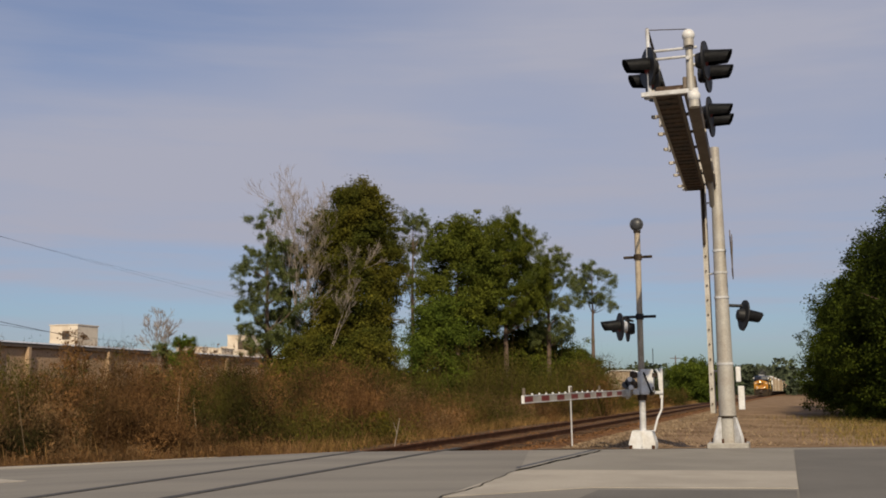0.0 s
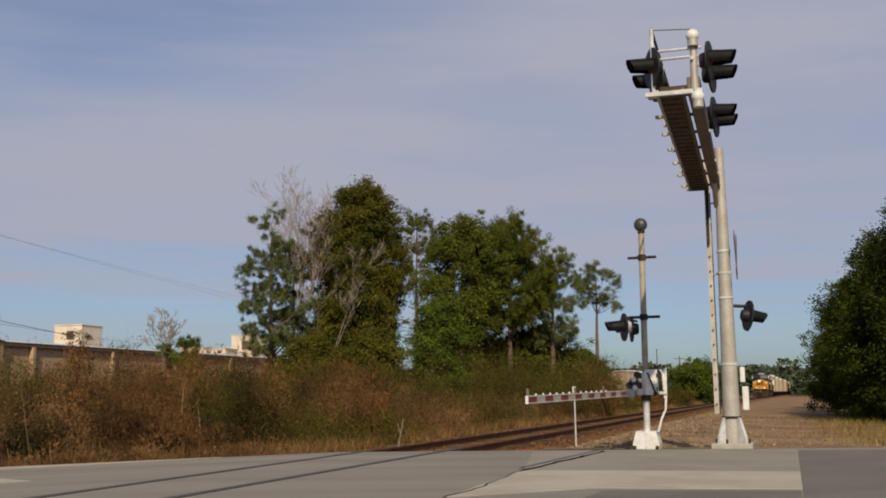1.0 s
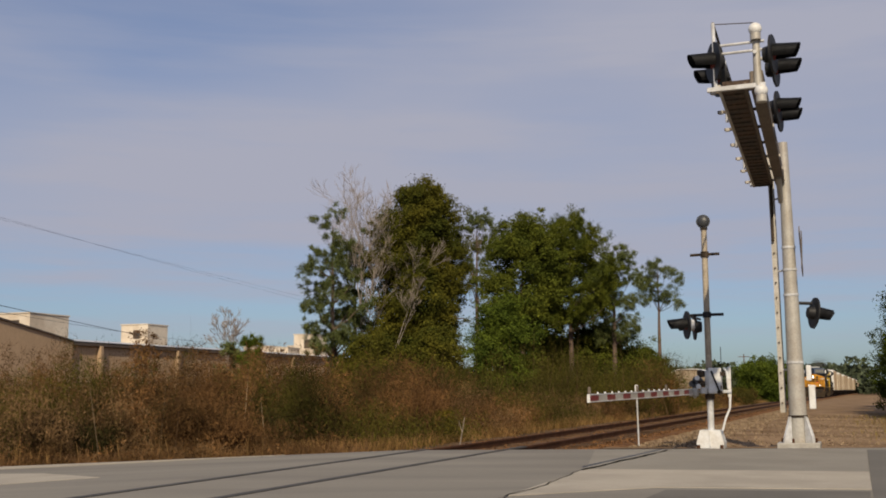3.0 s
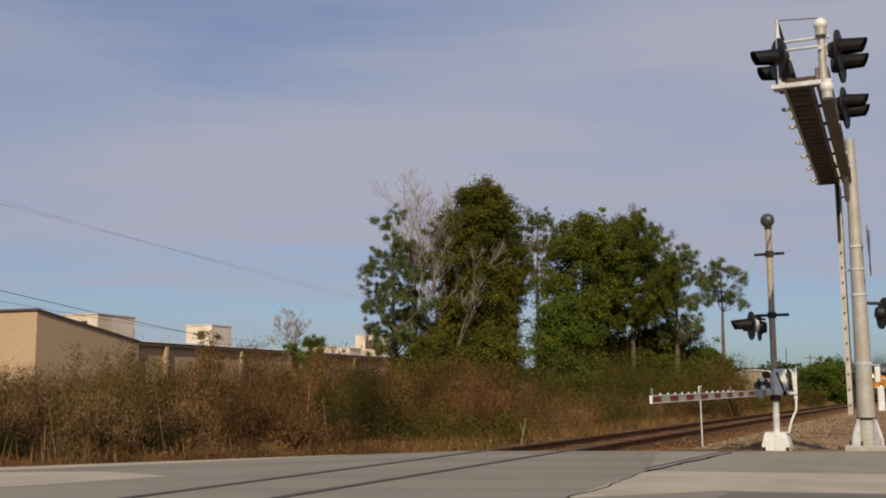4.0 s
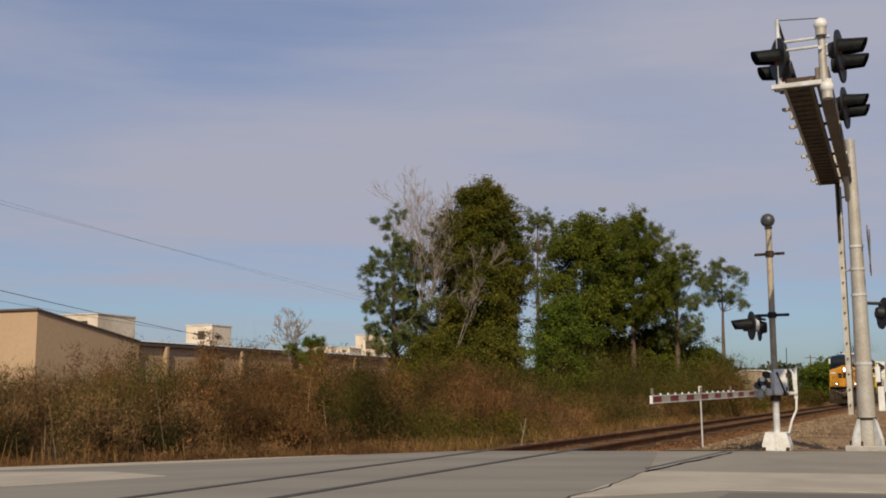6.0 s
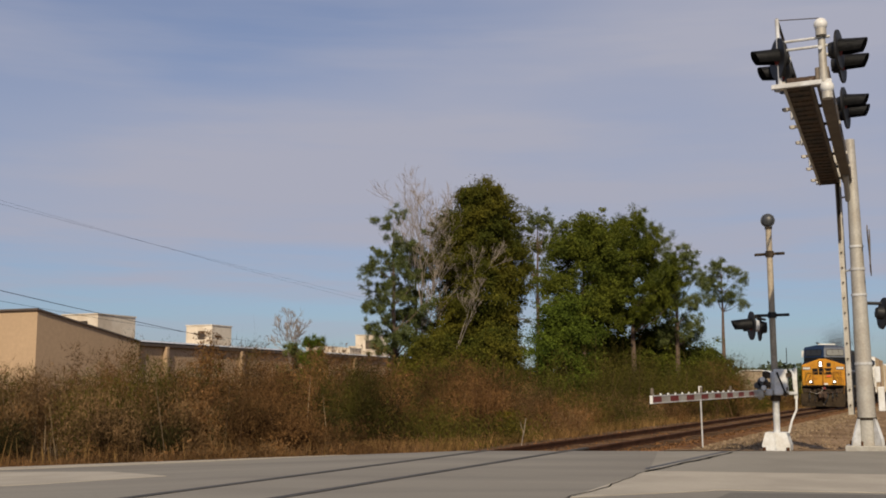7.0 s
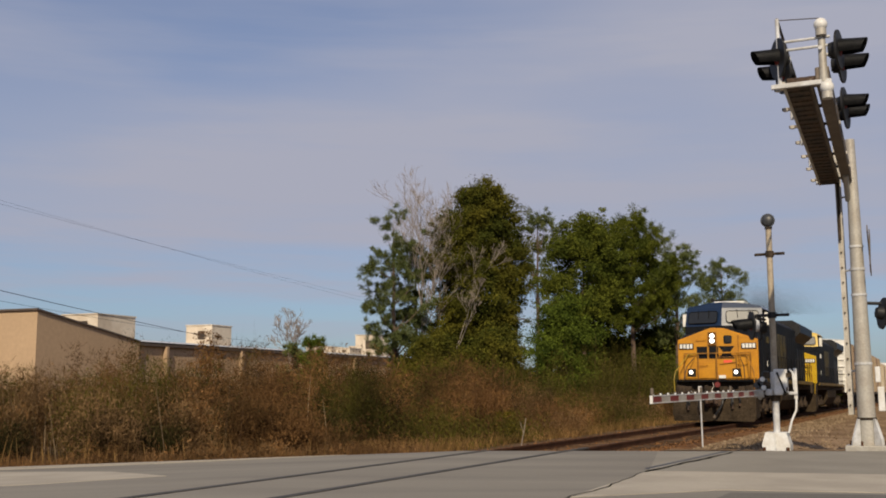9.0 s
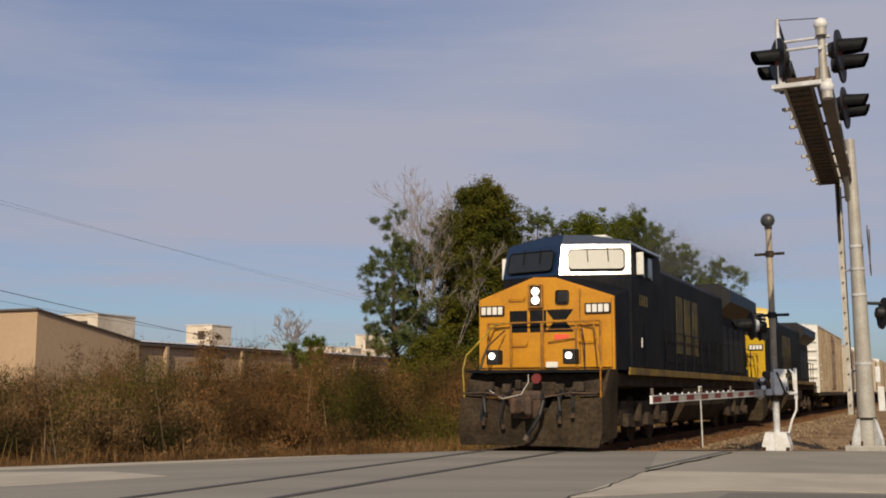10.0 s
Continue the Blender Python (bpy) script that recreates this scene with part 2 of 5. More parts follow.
WIRE = paint("black wire", (0.02, 0.02, 0.022), 0.6, vary=0.1)


# ---- mesh tools ----
def box(bm, x, y, z, sx, sy, sz, bevel=0.0, turn=None):
    """A box with its centre at x, y, z."""
    m = Matrix.Translation((x, y, z)) @ (turn or Matrix()) @ Matrix.Diagonal((sx, sy, sz, 1))
    made = bmesh.ops.create_cube(bm, size=1.0, matrix=m)
    if bevel:
        edges = list({ed for v in made["verts"] for ed in v.link_edges})
        bmesh.ops.bevel(bm, geom=edges, offset=bevel, segments=2, affect="EDGES", profile=0.5)
    return bm


def tube(bm, p, q, r, r2=None, seg=10):
    """A round bar from p to q, of radius r tapering to r2."""
    p, q = Vector(p), Vector(q)
    d = q - p
    m = Matrix.Translation((p + q) / 2) @ d.to_track_quat("Z", "Y").to_matrix().to_4x4()
    bmesh.ops.create_cone(bm, cap_ends=True, segments=seg, radius1=r, radius2=r if r2 is None else r2, depth=d.length, matrix=m)
    return bm


def grab(bm, pts, r=0.016):
    """A bent rod through the points."""
    for a_, b_ in zip(pts, pts[1:]):
        tube(bm, a_, b_, r, seg=6)
    return bm


def ball(bm, x, y, z, r, sy=1.0, sz=1.0):
    bmesh.ops.create_uvsphere(bm, u_segments=16, v_segments=10, radius=1, matrix=Matrix.Translation((x, y, z)) @ Matrix.Diagonal((r, r * sy, r * sz, 1)))
    return bm


def prism(bm, outline, axis, lo, hi):
    """A flat outline of (u, v) drawn out along an axis: x (u=y, v=z), y (u=x, v=z) or z (u=x, v=y)."""
    def at(u, v, w):
        return {"x": (w, u, v), "y": (u, w, v), "z": (u, v, w)}[axis]
    a_, b_ = [bm.verts.new(at(u, v, lo)) for u, v in outline], [bm.verts.new(at(u, v, hi)) for u, v in outline]
    n = len(outline)
    bm.faces.new(a_), bm.faces.new(b_[::-1])
    for i in range(n):
        bm.faces.new((a_[i], b_[i], b_[(i + 1) % n], a_[(i + 1) % n]))
    bmesh.ops.recalc_face_normals(bm, faces=bm.faces[:])
    return bm


def shape(name, bm, material, smooth=False):
    me = bpy.data.meshes.new(name)
    bm.to_mesh(me)
    bm.free()
    me.materials.append(material)
    if smooth:
        me.shade_smooth()
        me.set_sharp_from_angle(angle=radians(40))
    return me


def part(name, bm, material, parent, label="", smooth=False, at=None):
    """One mesh under a thing or under a part."""
    ob = new(name, shape(name, bm, material, smooth))
    ob.parent = parent
    if at is not None:
        ob.matrix_basis = at
    return tagged(ob, label)


def again(name, mesh, parent, at):
    """One more object on a mesh that exists."""
    ob = new(name, mesh)
    ob.parent, ob.matrix_basis = parent, at
    return ob


def solid(name, bm, material, label, category, kind="", group="", smooth=False):
    return tagged(new(name, shape(name, bm, material, smooth)), label, category, group, kind)


def root(name, label, category, at=None, group=""):
    ob = new(name)
    ob.empty_display_size = 0.2
    if at is not None:
        ob.matrix_basis = at
    return tagged(ob, label, category, group)


B = bmesh.new


def quads(name, corners, material):
    """A mesh of loose flat pieces, from an array n x corners x 3."""
    n, k = corners.shape[:2]
    me = bpy.data.meshes.new(name)
    me.vertices.add(n * k), me.loops.add(n * k), me.polygons.add(n)
    me.vertices.foreach_set("co", np.asarray(corners, dtype=np.float32).ravel())
    me.loops.foreach_set("vertex_index", np.arange(n * k, dtype=np.int32))
    me.polygons.foreach_set("loop_start", np.arange(n, dtype=np.int32) * k)
    me.update(calc_edges=True)
    me.materials.append(material)
    return me


def unit(v):
    return v / np.linalg.norm(v, axis=1)[:, None]


def leaves(rng, centres, long, wide):
    """Pointed leaves of about long x wide metres, each turned at random, round the centres."""
    n = len(centres)
    u = unit(rng.normal(size=(n, 3)))
    w = rng.normal(size=(n, 3))
    w = unit(w - (w * u).sum(1)[:, None] * u)
    s = rng.uniform(0.6, 1.3, (n, 1))
    u, w = u * long * s / 2, w * wide * s / 2
    return np.stack([centres - u + w, centres + u, centres - u - w], axis=1)


def sprays(rng, feet, ways, long, wide):
    """Needles or twigs from their feet along the given ways, narrowing to a tip."""
    n = len(feet)
    u = unit(ways)
    w = rng.normal(size=(n, 3))
    w = unit(w - (w * u).sum(1)[:, None] * u) * wide / 2
    return np.stack([feet - w, feet + w, feet + u * long * rng.uniform(0.6, 1.3, (n, 1))], axis=1)


def blades(rng, feet, height, wide, lean=0.25):
    """Upright stems or blades from their feet."""
    n = len(feet)
    h = height * rng.uniform(0.5, 1.2, (n, 1))
    top = feet + np.concatenate([rng.normal(0, lean, (n, 2)) * h, h], axis=1)
    ang = rng.uniform(0, 6.283, n)
    side = np.stack([np.cos(ang), np.sin(ang), np.zeros(n)], axis=1) * wide / 2
    return np.stack([feet - side, feet + side, top], axis=1)


def lat(s):
    """The track's middle at s metres along it: a very wide curve."""
    return -7.43 + 2.3e-5 * max(s, 0.0) ** 2


def road_z(x):
    """The road falls away beyond the raised crossing."""
    return -0.04 * min(max(-8.6 - x, 0.0), 16.0)


# ---- ground, road and track ----
ALONG, ACROSS = Vector((0.917, 0.399)), Vector((-0.399, 0.917))  # the road's way and the way over it


def on_road(p, q):
    return ALONG.x * p + ACROSS.x * q, ALONG.y * p + ACROSS.y * q


def ground():
    rng = np.random.default_rng(3)
    bm = B()
    xs = sorted(set([-2500, -1200, -500, -250, -140, -90] + list(range(-70, 31, 2)) + [45, 70, 120, 300, 900, 2500]))
    ys = sorted(set([-2500, -900, -300, -120, -60, -30] + list(range(-20, 101, 2)) + list(range(105, 200, 8)) + [220, 260, 330, 450, 700, 1200, 2600]))
    grid = []
    for y in ys:
        row = []
        for x in xs:
            q = ACROSS.x * x + ACROSS.y * y
            z = -0.34 if q > 21 else -0.5
            d = x - lat(y)
            if q > 23:
                side = abs(d)
                z = -0.3 if side < 2.5 else -0.3 - 0.10 * min(side - 2.5, 3) / 3
                if d > 3:
                    z = -0.45
                if x < -10:
                    z = min(z, -0.35)
                z += 0.05 * noise.noise((x * 0.3, y * 0.3, 0))
            row.append(bm.verts.new((x, y, z)))
        grid.append(row)
    for j in range(len(ys) - 1):
        for i in range(len(xs) - 1):
            bm.faces.new((grid[j][i], grid[j][i + 1], grid[j + 1][i + 1], grid[j + 1][i]))
    solid("ground", bm, EARTH, "dry brown earth with dead grass around the crossing", "ground", "structure", smooth=True)


ground()


def slab(name, outline, z, thick, material, label, category, cut=0.5):
    """A paved piece that follows the road's fall: an outline of (x, y), cut into strips."""
    bm = B()
    prism(bm, outline, "z", z - thick, z)
    lo, hi = min(u for u, v in outline), max(u for u, v in outline)
    k = -8.6
    while k > max(lo, -26):
        bmesh.ops.bisect_plane(bm, geom=bm.verts[:] + bm.edges[:] + bm.faces[:], plane_co=(k, 0, 0), plane_no=(1, 0, 0))
        k -= 4.0
    for v in bm.verts:
        v.co.z += road_z(v.co.x)
    solid(name, bm, material, label, category, "structure")


slab("road", [on_road(-60, -14), on_road(60, -14), on_road(60, 22.1), on_road(8, 22.25), on_road(0, 22.2), on_road(-20, 22.35), on_road(-60, 22.2)],
     0.0, 0.6, ASPHALT, "worn grey asphalt road over the railway crossing", "road")
slab("apron", [(-3.75, 12.0), (-2.35, 13.65), (0.07, 14.2), (0.06, 17.2), (-3.9, 16.45)], 0.008, 0.05, CONCRETE, "pale concrete apron let into the road", "pavement")
slab("apron_upper", [(-3.9, 16.45), (0.06, 17.2), (0.05, 23.5), (-2.6, 22.9), (-5.0, 21.9)], 0.006, 0.05, ASPHALT_MID, "worn grey strip of paving beside the signals", "pavement")
slab("apron_edge", [on_road(-34, 20.4), on_road(-34, 22.32), on_road(-2, 22.2), on_road(-6, 21.2), on_road(-14, 20.6)], 0.008, 0.05, CONCRETE, "pale concrete margin of the road", "pavement")
slab("worn_patch", [(-22, 13.2), (-15.4, 15.2), (-12.5, 14.8), (-10.4, 13.5), (-11.5, 11.9), (-14, 10.2), (-22, 6)], 0.006, 0.05, CONCRETE, "pale worn patch of the road", "pavement")
slab("asphalt_patch", [(0.08, 12.0), (0.07, 23.4), (14, 29.3), (20, 22), (20, 10), (3, 8)], 0.006, 0.05, ASPHALT_DARK, "dark newer asphalt patch", "pavement")
slab("asphalt_patch_near", [(-2.25, 12.0), (-2.2, 13.3), (0.05, 13.85), (0.05, 9), (-2.3, 9)], 0.010, 0.05, ASPHALT_DARK, "dark asphalt patch in the apron", "pavement")


def seam(points, width):
    rng = random.Random(5)
    pts = []
    for (x0, y0), (x1, y1) in zip(points, points[1:]):
        n = max(2, int(math.hypot(x1 - x0, y1 - y0) / 0.35))
        pts += [(x0 + (x1 - x0) * i / n + rng.uniform(-0.03, 0.03), y0 + (y1 - y0) * i / n) for i in range(n)]
    bm = B()
    rows_ = [(bm.verts.new((x - width * rng.uniform(0.3, 0.8), y, 0.016)), bm.verts.new((x + width * rng.uniform(0.3, 0.8), y, 0.016))) for x, y in pts]
    for a_, b_ in zip(rows_, rows_[1:]):
        bm.faces.new((a_[0], a_[1], b_[1], b_[0]))
    bmesh.ops.solidify(bm, geom=bm.faces[:], thickness=0.006)
    solid("tar_seam", bm, TAR, "black strip on the road, for tar seam and gate arm shadow", "road seam", "structure")


seam([(-3.75, 10.0), (-3.72, 13.5), (-3.9, 16.3)], 0.016)
# the lowered gate arm's shadow, painted as a wider dark strip
seam([(-3.9, 16.1), (-3.8, 18.0), (-3.65, 20.2), (-3.55, 22.4)], 0.05)


def track():
    top = root("railway_track", "rusty single railway track on brown ballast", "track")
    tagged(top, kind="structure")
    steps = [-60, -30, 0, 14, 20] + list(range(26, 120, 6)) + list(range(120, 300, 20)) + list(range(300, 900, 60))
    for off in (-0.75, 0.75):
        for name, half, lo, hi, mat in (("rail", 0.02, -0.15, -0.035, RAIL), ("rail_foot", 0.07, -0.17, -0.145, RAIL), ("rail_head", 0.036, -0.035, 0.004, RAIL)):
            bm = B()
            rings = []
            for y in steps:
                x = lat(y) + off
                rings.append([bm.verts.new((x + u, y, v)) for u, v in ((-half, lo), (half, lo), (half, hi), (-half, hi))])
            for a_, b_ in zip(rings, rings[1:]):
                for i in range(4):
                    bm.faces.new((a_[i], a_[(i + 1) % 4], b_[(i + 1) % 4], b_[i]))
            bmesh.ops.recalc_face_normals(bm, faces=bm.faces[:])
            part(name, bm, mat, top)
        # flangeway and worn rubber beside the rail across the road
        bm = B()
        prism(bm, [(lat(10) + off - 0.065, -18), (lat(10) + off + 0.065, -18), (lat(20) + off + 0.065, 22.6 if off > 0 else 20.8), (lat(20) + off - 0.065, 22.6 if off > 0 else 20.8)], "z", -0.02, 0.011)
        part("flangeway", bm, TAR, top, "dark flangeway filler beside the rail")
    # ballast bed
    bm = B()
    rings = []
    for y in [20.0] + list(range(22, 130, 4)) + list(range(130, 900, 50)):
        x = lat(y)
        rings.append([bm.verts.new((x + u, y, v + 0.02 * noise.noise((u, y, 1)))) for u, v in ((-3.2, -0.5), (-1.9, -0.17), (0, -0.16), (1.9, -0.17), (3.0, -0.52))])
    for a_, b_ in zip(rings, rings[1:]):
        for i in range(4):
            bm.faces.new((a_[i], a_[i + 1], b_[i + 1], b_[i]))
    part("ballast_bed", bm, BALLAST, top, "brown crushed stone bed", smooth=True)
    rng = np.random.default_rng(8)
    n = 9000
    y = 22 + 70 * rng.random(n) ** 1.6
    x = -7.43 + rng.uniform(-2.7, 1.75, n)
    z = np.where(np.abs(x + 7.43) > 1.9, -0.17 - 0.25 * (np.abs(x + 7.43) - 1.9), -0.165) + 0.01
    stones = leaves(rng, np.stack([x, y, z], axis=1), 0.075, 0.075)
    ob = new("ballast_stones", quads("ballast_stones", stones, BALLAST))
    ob.parent = top
    tagged(ob, "loose crushed stones", kind="stuff")
    # the ties
    bm = B()
    box(bm, 0, 0, 0, 2.6, 0.23, 0.18, 0.01)
    tie = shape("tie", bm, TIE)
    for i in range(150):
        yy = 22.2 + i * 0.53
        again("tie", tie, top, pose(lat(yy), yy, -0.225 + 0.01 * math.sin(i * 7.3), 0, 0, math.sin(i * 3.1) * 1.2))


track()


def dirt_strip():
    bm = B()
    rings = []
    rng = random.Random(2)
    for y in [23.6, 24.2] + list(range(25, 60, 1)) + list(range(60, 160, 5)) + [200, 300]:
        x = lat(y)
        row = []
        for u in (1.95, 2.3, 3.0, 3.7, 4.4, 5.2, 6.2, 7.4, 8.8, 10.5, 14, 20, 30):
            z = (-0.24 if u < 2.2 else -0.2 if u < 2.8 else -0.15 - 0.010 * min(u, 14)) + 0.03 * noise.noise((u * 0.6, y * 0.22, 4))
            row.append(bm.verts.new((x + u, y + (0.40 * (u - 4) * min(1, (40 - y) / 14) if y < 40 else 0), z if y > 24.5 else (-0.3 if u < 2.2 else -0.03))))
        rings.append(row)
    for a_, b_ in zip(rings, rings[1:]):
        for i in range(len(a_) - 1):
            bm.faces.new((a_[i], a_[i + 1], b_[i + 1], b_[i]))
    solid("dirt_verge", bm, SAND, "sandy dirt verge along the track", "dirt", "structure", smooth=True)
    rng = np.random.default_rng(5)
    n = 5000
    y = 23.8 + 40 * rng.random(n) ** 1.7
    x = -7.43 + rng.uniform(2.6, 9.5, n)
    keep = ACROSS.x * x + ACROSS.y * y > 23.0
    z = -0.12 - 0.012 * (x + 7.43) + 0.0 * y
    near = 2.0 + 1.7 * rng.random(9000) ** 1.3
    far = 24.5 + 75 * rng.random(9000) ** 1.5
    band = np.stack([-7.43 + 2.3e-5 * far ** 2 + near, far, -0.21 + 0.05 * np.clip(near - 2.0, 0, 1)], axis=1)
    spots = np.concatenate([np.stack([x, y, z], axis=1)[keep], band])
    ob = new("gravel", quads("gravel", leaves(rng, spots, 0.055, 0.05), GRAVEL))
    tagged(ob, "loose gravel scattered on the sandy verge", "gravel", kind="stuff")


dirt_strip()


# ---- the crossing signals ----
def light_head(parent, at, big=0.30, case=None):
    """A flashing light: its face looks along local +x."""
    bm = B()
    tube(bm, (0, 0, 0), (0.03, 0, 0), big, seg=28)
    plate = part("backplate", bm, BLACK, parent, "round black backplate", True, at)
    bm = B()
    tube(bm, (-0.09, 0, 0), (0.0, 0, 0), 0.12, 0.14, seg=18)
    ball(bm, -0.08, 0, 0, 0.12)
    for v in bm.verts:
        v.co.x = max(v.co.x, -0.13)
    part("lamp_case", bm, case or BLACK, plate, "round lamp housing", True)
    bm = B()
    # hood: a long tapering sleeve, open below, with a slanting mouth
    n, rings = 20, []
    for k, (x, r) in enumerate(((0.03, 0.135), (0.2, 0.125), (0.42, 0.112))):
        ring = []
        for i in range(n + 1):
            w = math.pi * (-0.22 + 1.44 * i / n)
            cut = 0.09 * (1 - math.sin(w)) / 1.6 if k == 2 else 0
            ring.append(bm.verts.new((x - cut, r * math.cos(w), r * math.sin(w) + 0.02 - 0.012 * k)))
        rings.append(ring)
    for a_, b_ in zip(rings, rings[1:]):
        for i in range(n):
            bm.faces.new((a_[i], a_[i + 1], b_[i + 1], b_[i]))
    bmesh.ops.solidify(bm, geom=bm.faces[:], thickness=0.012)
    part("hood", bm, BLACK, plate, "long black visor", True)
    bm = B()
    ball(bm, 0.035, 0, 0, 0.105, 1, 1)
    for v in bm.verts:
        v.co.x = 0.03 + (v.co.x - 0.035) * 0.25
    part("lens", bm, RED, plate, "unlit red lens", True)
    return plate


def cantilever():
    top = root("cantilever_signal", "tall grey steel cantilever signal with walkway over the road", "crossing signal", pose(-1.25, 24.57, 0, 0, -0.8, 0))
    bm = B()
    tube(bm, (0, 0, 0.0), (0, 0, 6.5), 0.19, 0.10, seg=28)
    part("pole", bm, STEEL, top, smooth=True)
    bm = B()
    box(bm, 0, 0, -0.06, 0.85, 0.85, 0.28, 0.01)
    part("base_plate", bm, STEEL, top)
    for i in range(4):
        w = radians(45 + 90 * i)
        bm = B()
        prism(bm, [(0.2, 0.08), (0.42, 0.08), (0.40, 0.2), (0.24, 0.62), (0.2, 0.62)], "y", -0.02, 0.02)
        part("gusset", bm, SILVER, top, at=pose(0, 0, 0, 0, 0, math.degrees(w)))
        bm = B()
        tube(bm, (0.36 * math.cos(w + 0.5), 0.36 * math.sin(w + 0.5), 0), (0.36 * math.cos(w + 0.5), 0.36 * math.sin(w + 0.5), 0.17), 0.025)
        part("anchor_bolt", bm, RAIL, top)
    for z in (0.62, 1.75, 3.18, 3.72, 4.2):
        bm = B()
        tube(bm, (0, 0, z - 0.025), (0, 0, z + 0.025), 0.203 - 0.0138 * z, seg=24)
        part("band", bm, GRIME if z < 1 else SILVER, top, smooth=True)
    # ladder, held off the pole
    bm = B()
    lx, ly = -0.30, 0.24
    for dy in (-0.2, 0.2):
        box(bm, lx, ly + dy, 3.65, 0.10, 0.03, 5.9)
    part("ladder_rail", bm, PALESTEEL, top, "pale ladder rails")
    for i in range(18):
        bm = B()
        tube(bm, (lx, ly - 0.25, 0.9 + i * 0.32), (lx, ly + 0.25, 0.9 + i * 0.32), 0.02, seg=6)
        part("rung", bm, GRATE, top)
    for z in (1.6, 3.72, 5.3):
        bm = B()
        tube(bm, (lx, ly, z), (0, 0, z), 0.02, seg=6)
        part("ladder_stay", bm, SILVER, top)
    # conduit and boxes on the pole
    bm = B()
    box(bm, 0.27, -0.10, 1.52, 0.10, 0.14, 0.32, 0.015)
    part("junction_box", bm, WHITE, top, "white junction box")
    bm = B()
    box(bm, 0.31, 0.02, 1.02, 0.13, 0.16, 0.5, 0.015)
    part("junction_box", bm, WHITE, top, "white junction box")
    bm = B()
    tube(bm, (-0.31, -0.02, 4.35), (-0.29, -0.02, 5.6), 0.03, seg=8)
    part("conduit", bm, GRIME, top)
    # the crossing sign, seen on edge
    for turn_ in (45, -45):
        bm = B()
        box(bm, 0, 0, 0, 0.02, 1.2, 0.22, 0.005)
        part("crossbuck_board", bm, DARKSTEEL, top, "crossed board with weathered back", at=pose(0.25 + 0.015 * (turn_ > 0), 0.0, 4.1, turn_, 0, 0.5))
    # arm: a box beam and a walkway beside it
    y0, y1, zb = 0.1, -7.85, 5.60
    trunk_, top = top, root("arm", "cantilever arm with walkway", "arm")

    def ax(y):
        return 0.0

    # the beam's brown is darkened to hold the shade of its underside
    bm = B()
    box(bm, ax(-4), (y0 + y1) / 2, zb + 0.12, 0.20, y0 - y1, 0.24, 0.02)
    part("beam", bm, DARKSTEEL, top)
    bm = B()
    tube(bm, (ax(0) + 0.0, -0.05, 5.2), (ax(-0.6), -0.75, zb), 0.06)
    part("knee_brace", bm, STEEL, top)
    bm = B()
    box(bm, ax(-4) - 0.36, (y0 + y1) / 2, zb + 0.0, 0.32, y0 - y1 - 0.1, 0.04)
    part("walkway", bm, GRATE, top, "dark steel grating walkway")
    for i in range(26):
        bm = B()
        box(bm, ax(-4) - 0.36, y0 - 0.2 - i * 0.3, zb - 0.03, 0.30, 0.025, 0.03)
        part("grating_bar", bm, GRATE, top)
    for dx in (-0.17, -0.55):
        bm = B()
        box(bm, ax(-4) + dx, (y0 + y1) / 2, zb + 0.03, 0.05, y0 - y1, 0.09, 0.01)
        part("walkway_edge", bm, PALESTEEL if dx < -0.3 else DARKSTEEL, top)
    for i in range(7):
        bm = B()
        box(bm, ax(-4) - 0.32, y0 - 0.3 - i * 1.22, zb + 0.055, 0.80, 0.05, 0.05, 0.008)
        part("bracket", bm, DARKSTEEL, top)
    bm = B()
    box(bm, ax(-8) - 0.28, y1 + 0.16, zb + 0.07, 0.46, 0.22, 0.12, 0.01)
    part("toe_box", bm, DARKRUST, top, "rusty box at the walkway's end")
    for i in range(7):
        for dx in (-0.665, 0.085):
            bm = B()
            box(bm, ax(-4) + dx, y0 - 0.3 - i * 1.22, zb + 0.05, 0.07, 0.06, 0.06, 0.008)
            part("bracket_clamp", bm, PALESTEEL, top)
    # handrail on the far edge of the walkway
    bm = B()
    tube(bm, (ax(0) - 0.60, y0, zb + 1.05), (ax(-8) - 0.60, y1, zb + 1.05), 0.022, seg=8)
    part("handrail", bm, GRATE, top)
    for i in range(5):
        yy = y1 + i * 1.95
        bm = B()
        tube(bm, (ax(yy) - 0.60, yy, zb - 0.02), (ax(yy) - 0.60, yy, zb + 1.05), 0.03, seg=8)
        part("handrail_post", bm, SILVER, top)
    # end frame
    bm = B()
    box(bm, ax(-8) - 0.30, y1 - 0.02, zb - 0.0, 0.86, 0.06, 0.07, 0.008)
    part("end_bar", bm, SILVER, top)
    bm = B()
    tube(bm, (ax(-8) + 0.02, y1, zb), (ax(-8) + 0.02, y1, zb + 0.76), 0.06, 0.055, seg=14)
    part("end_post", bm, STEEL, top, smooth=True)
    for z in (0.55, 0.68):
        bm = B()
        tube(bm, (ax(-8) - 0.62, y1, zb + z), (ax(-8) + 0.14, y1, zb + z), 0.022, seg=8)
        part("end_rail", bm, SILVER, top)
    bm = B()
    tube(bm, (ax(-8) - 0.60, y1, zb + 1.03), (ax(-8), y1, zb + 0.98), 0.008, seg=6)
    part("guy_wire", bm, GRATE, top)
    for x, z in ((0.02, 0.86), (0.06, -0.10)):
        bm = B()
        ball(bm, ax(-8) + x, y1 - 0.05, zb + z, 0.10)
        part("dome", bm, WHITE, top, "white round junction cover", True)
        bm = B()
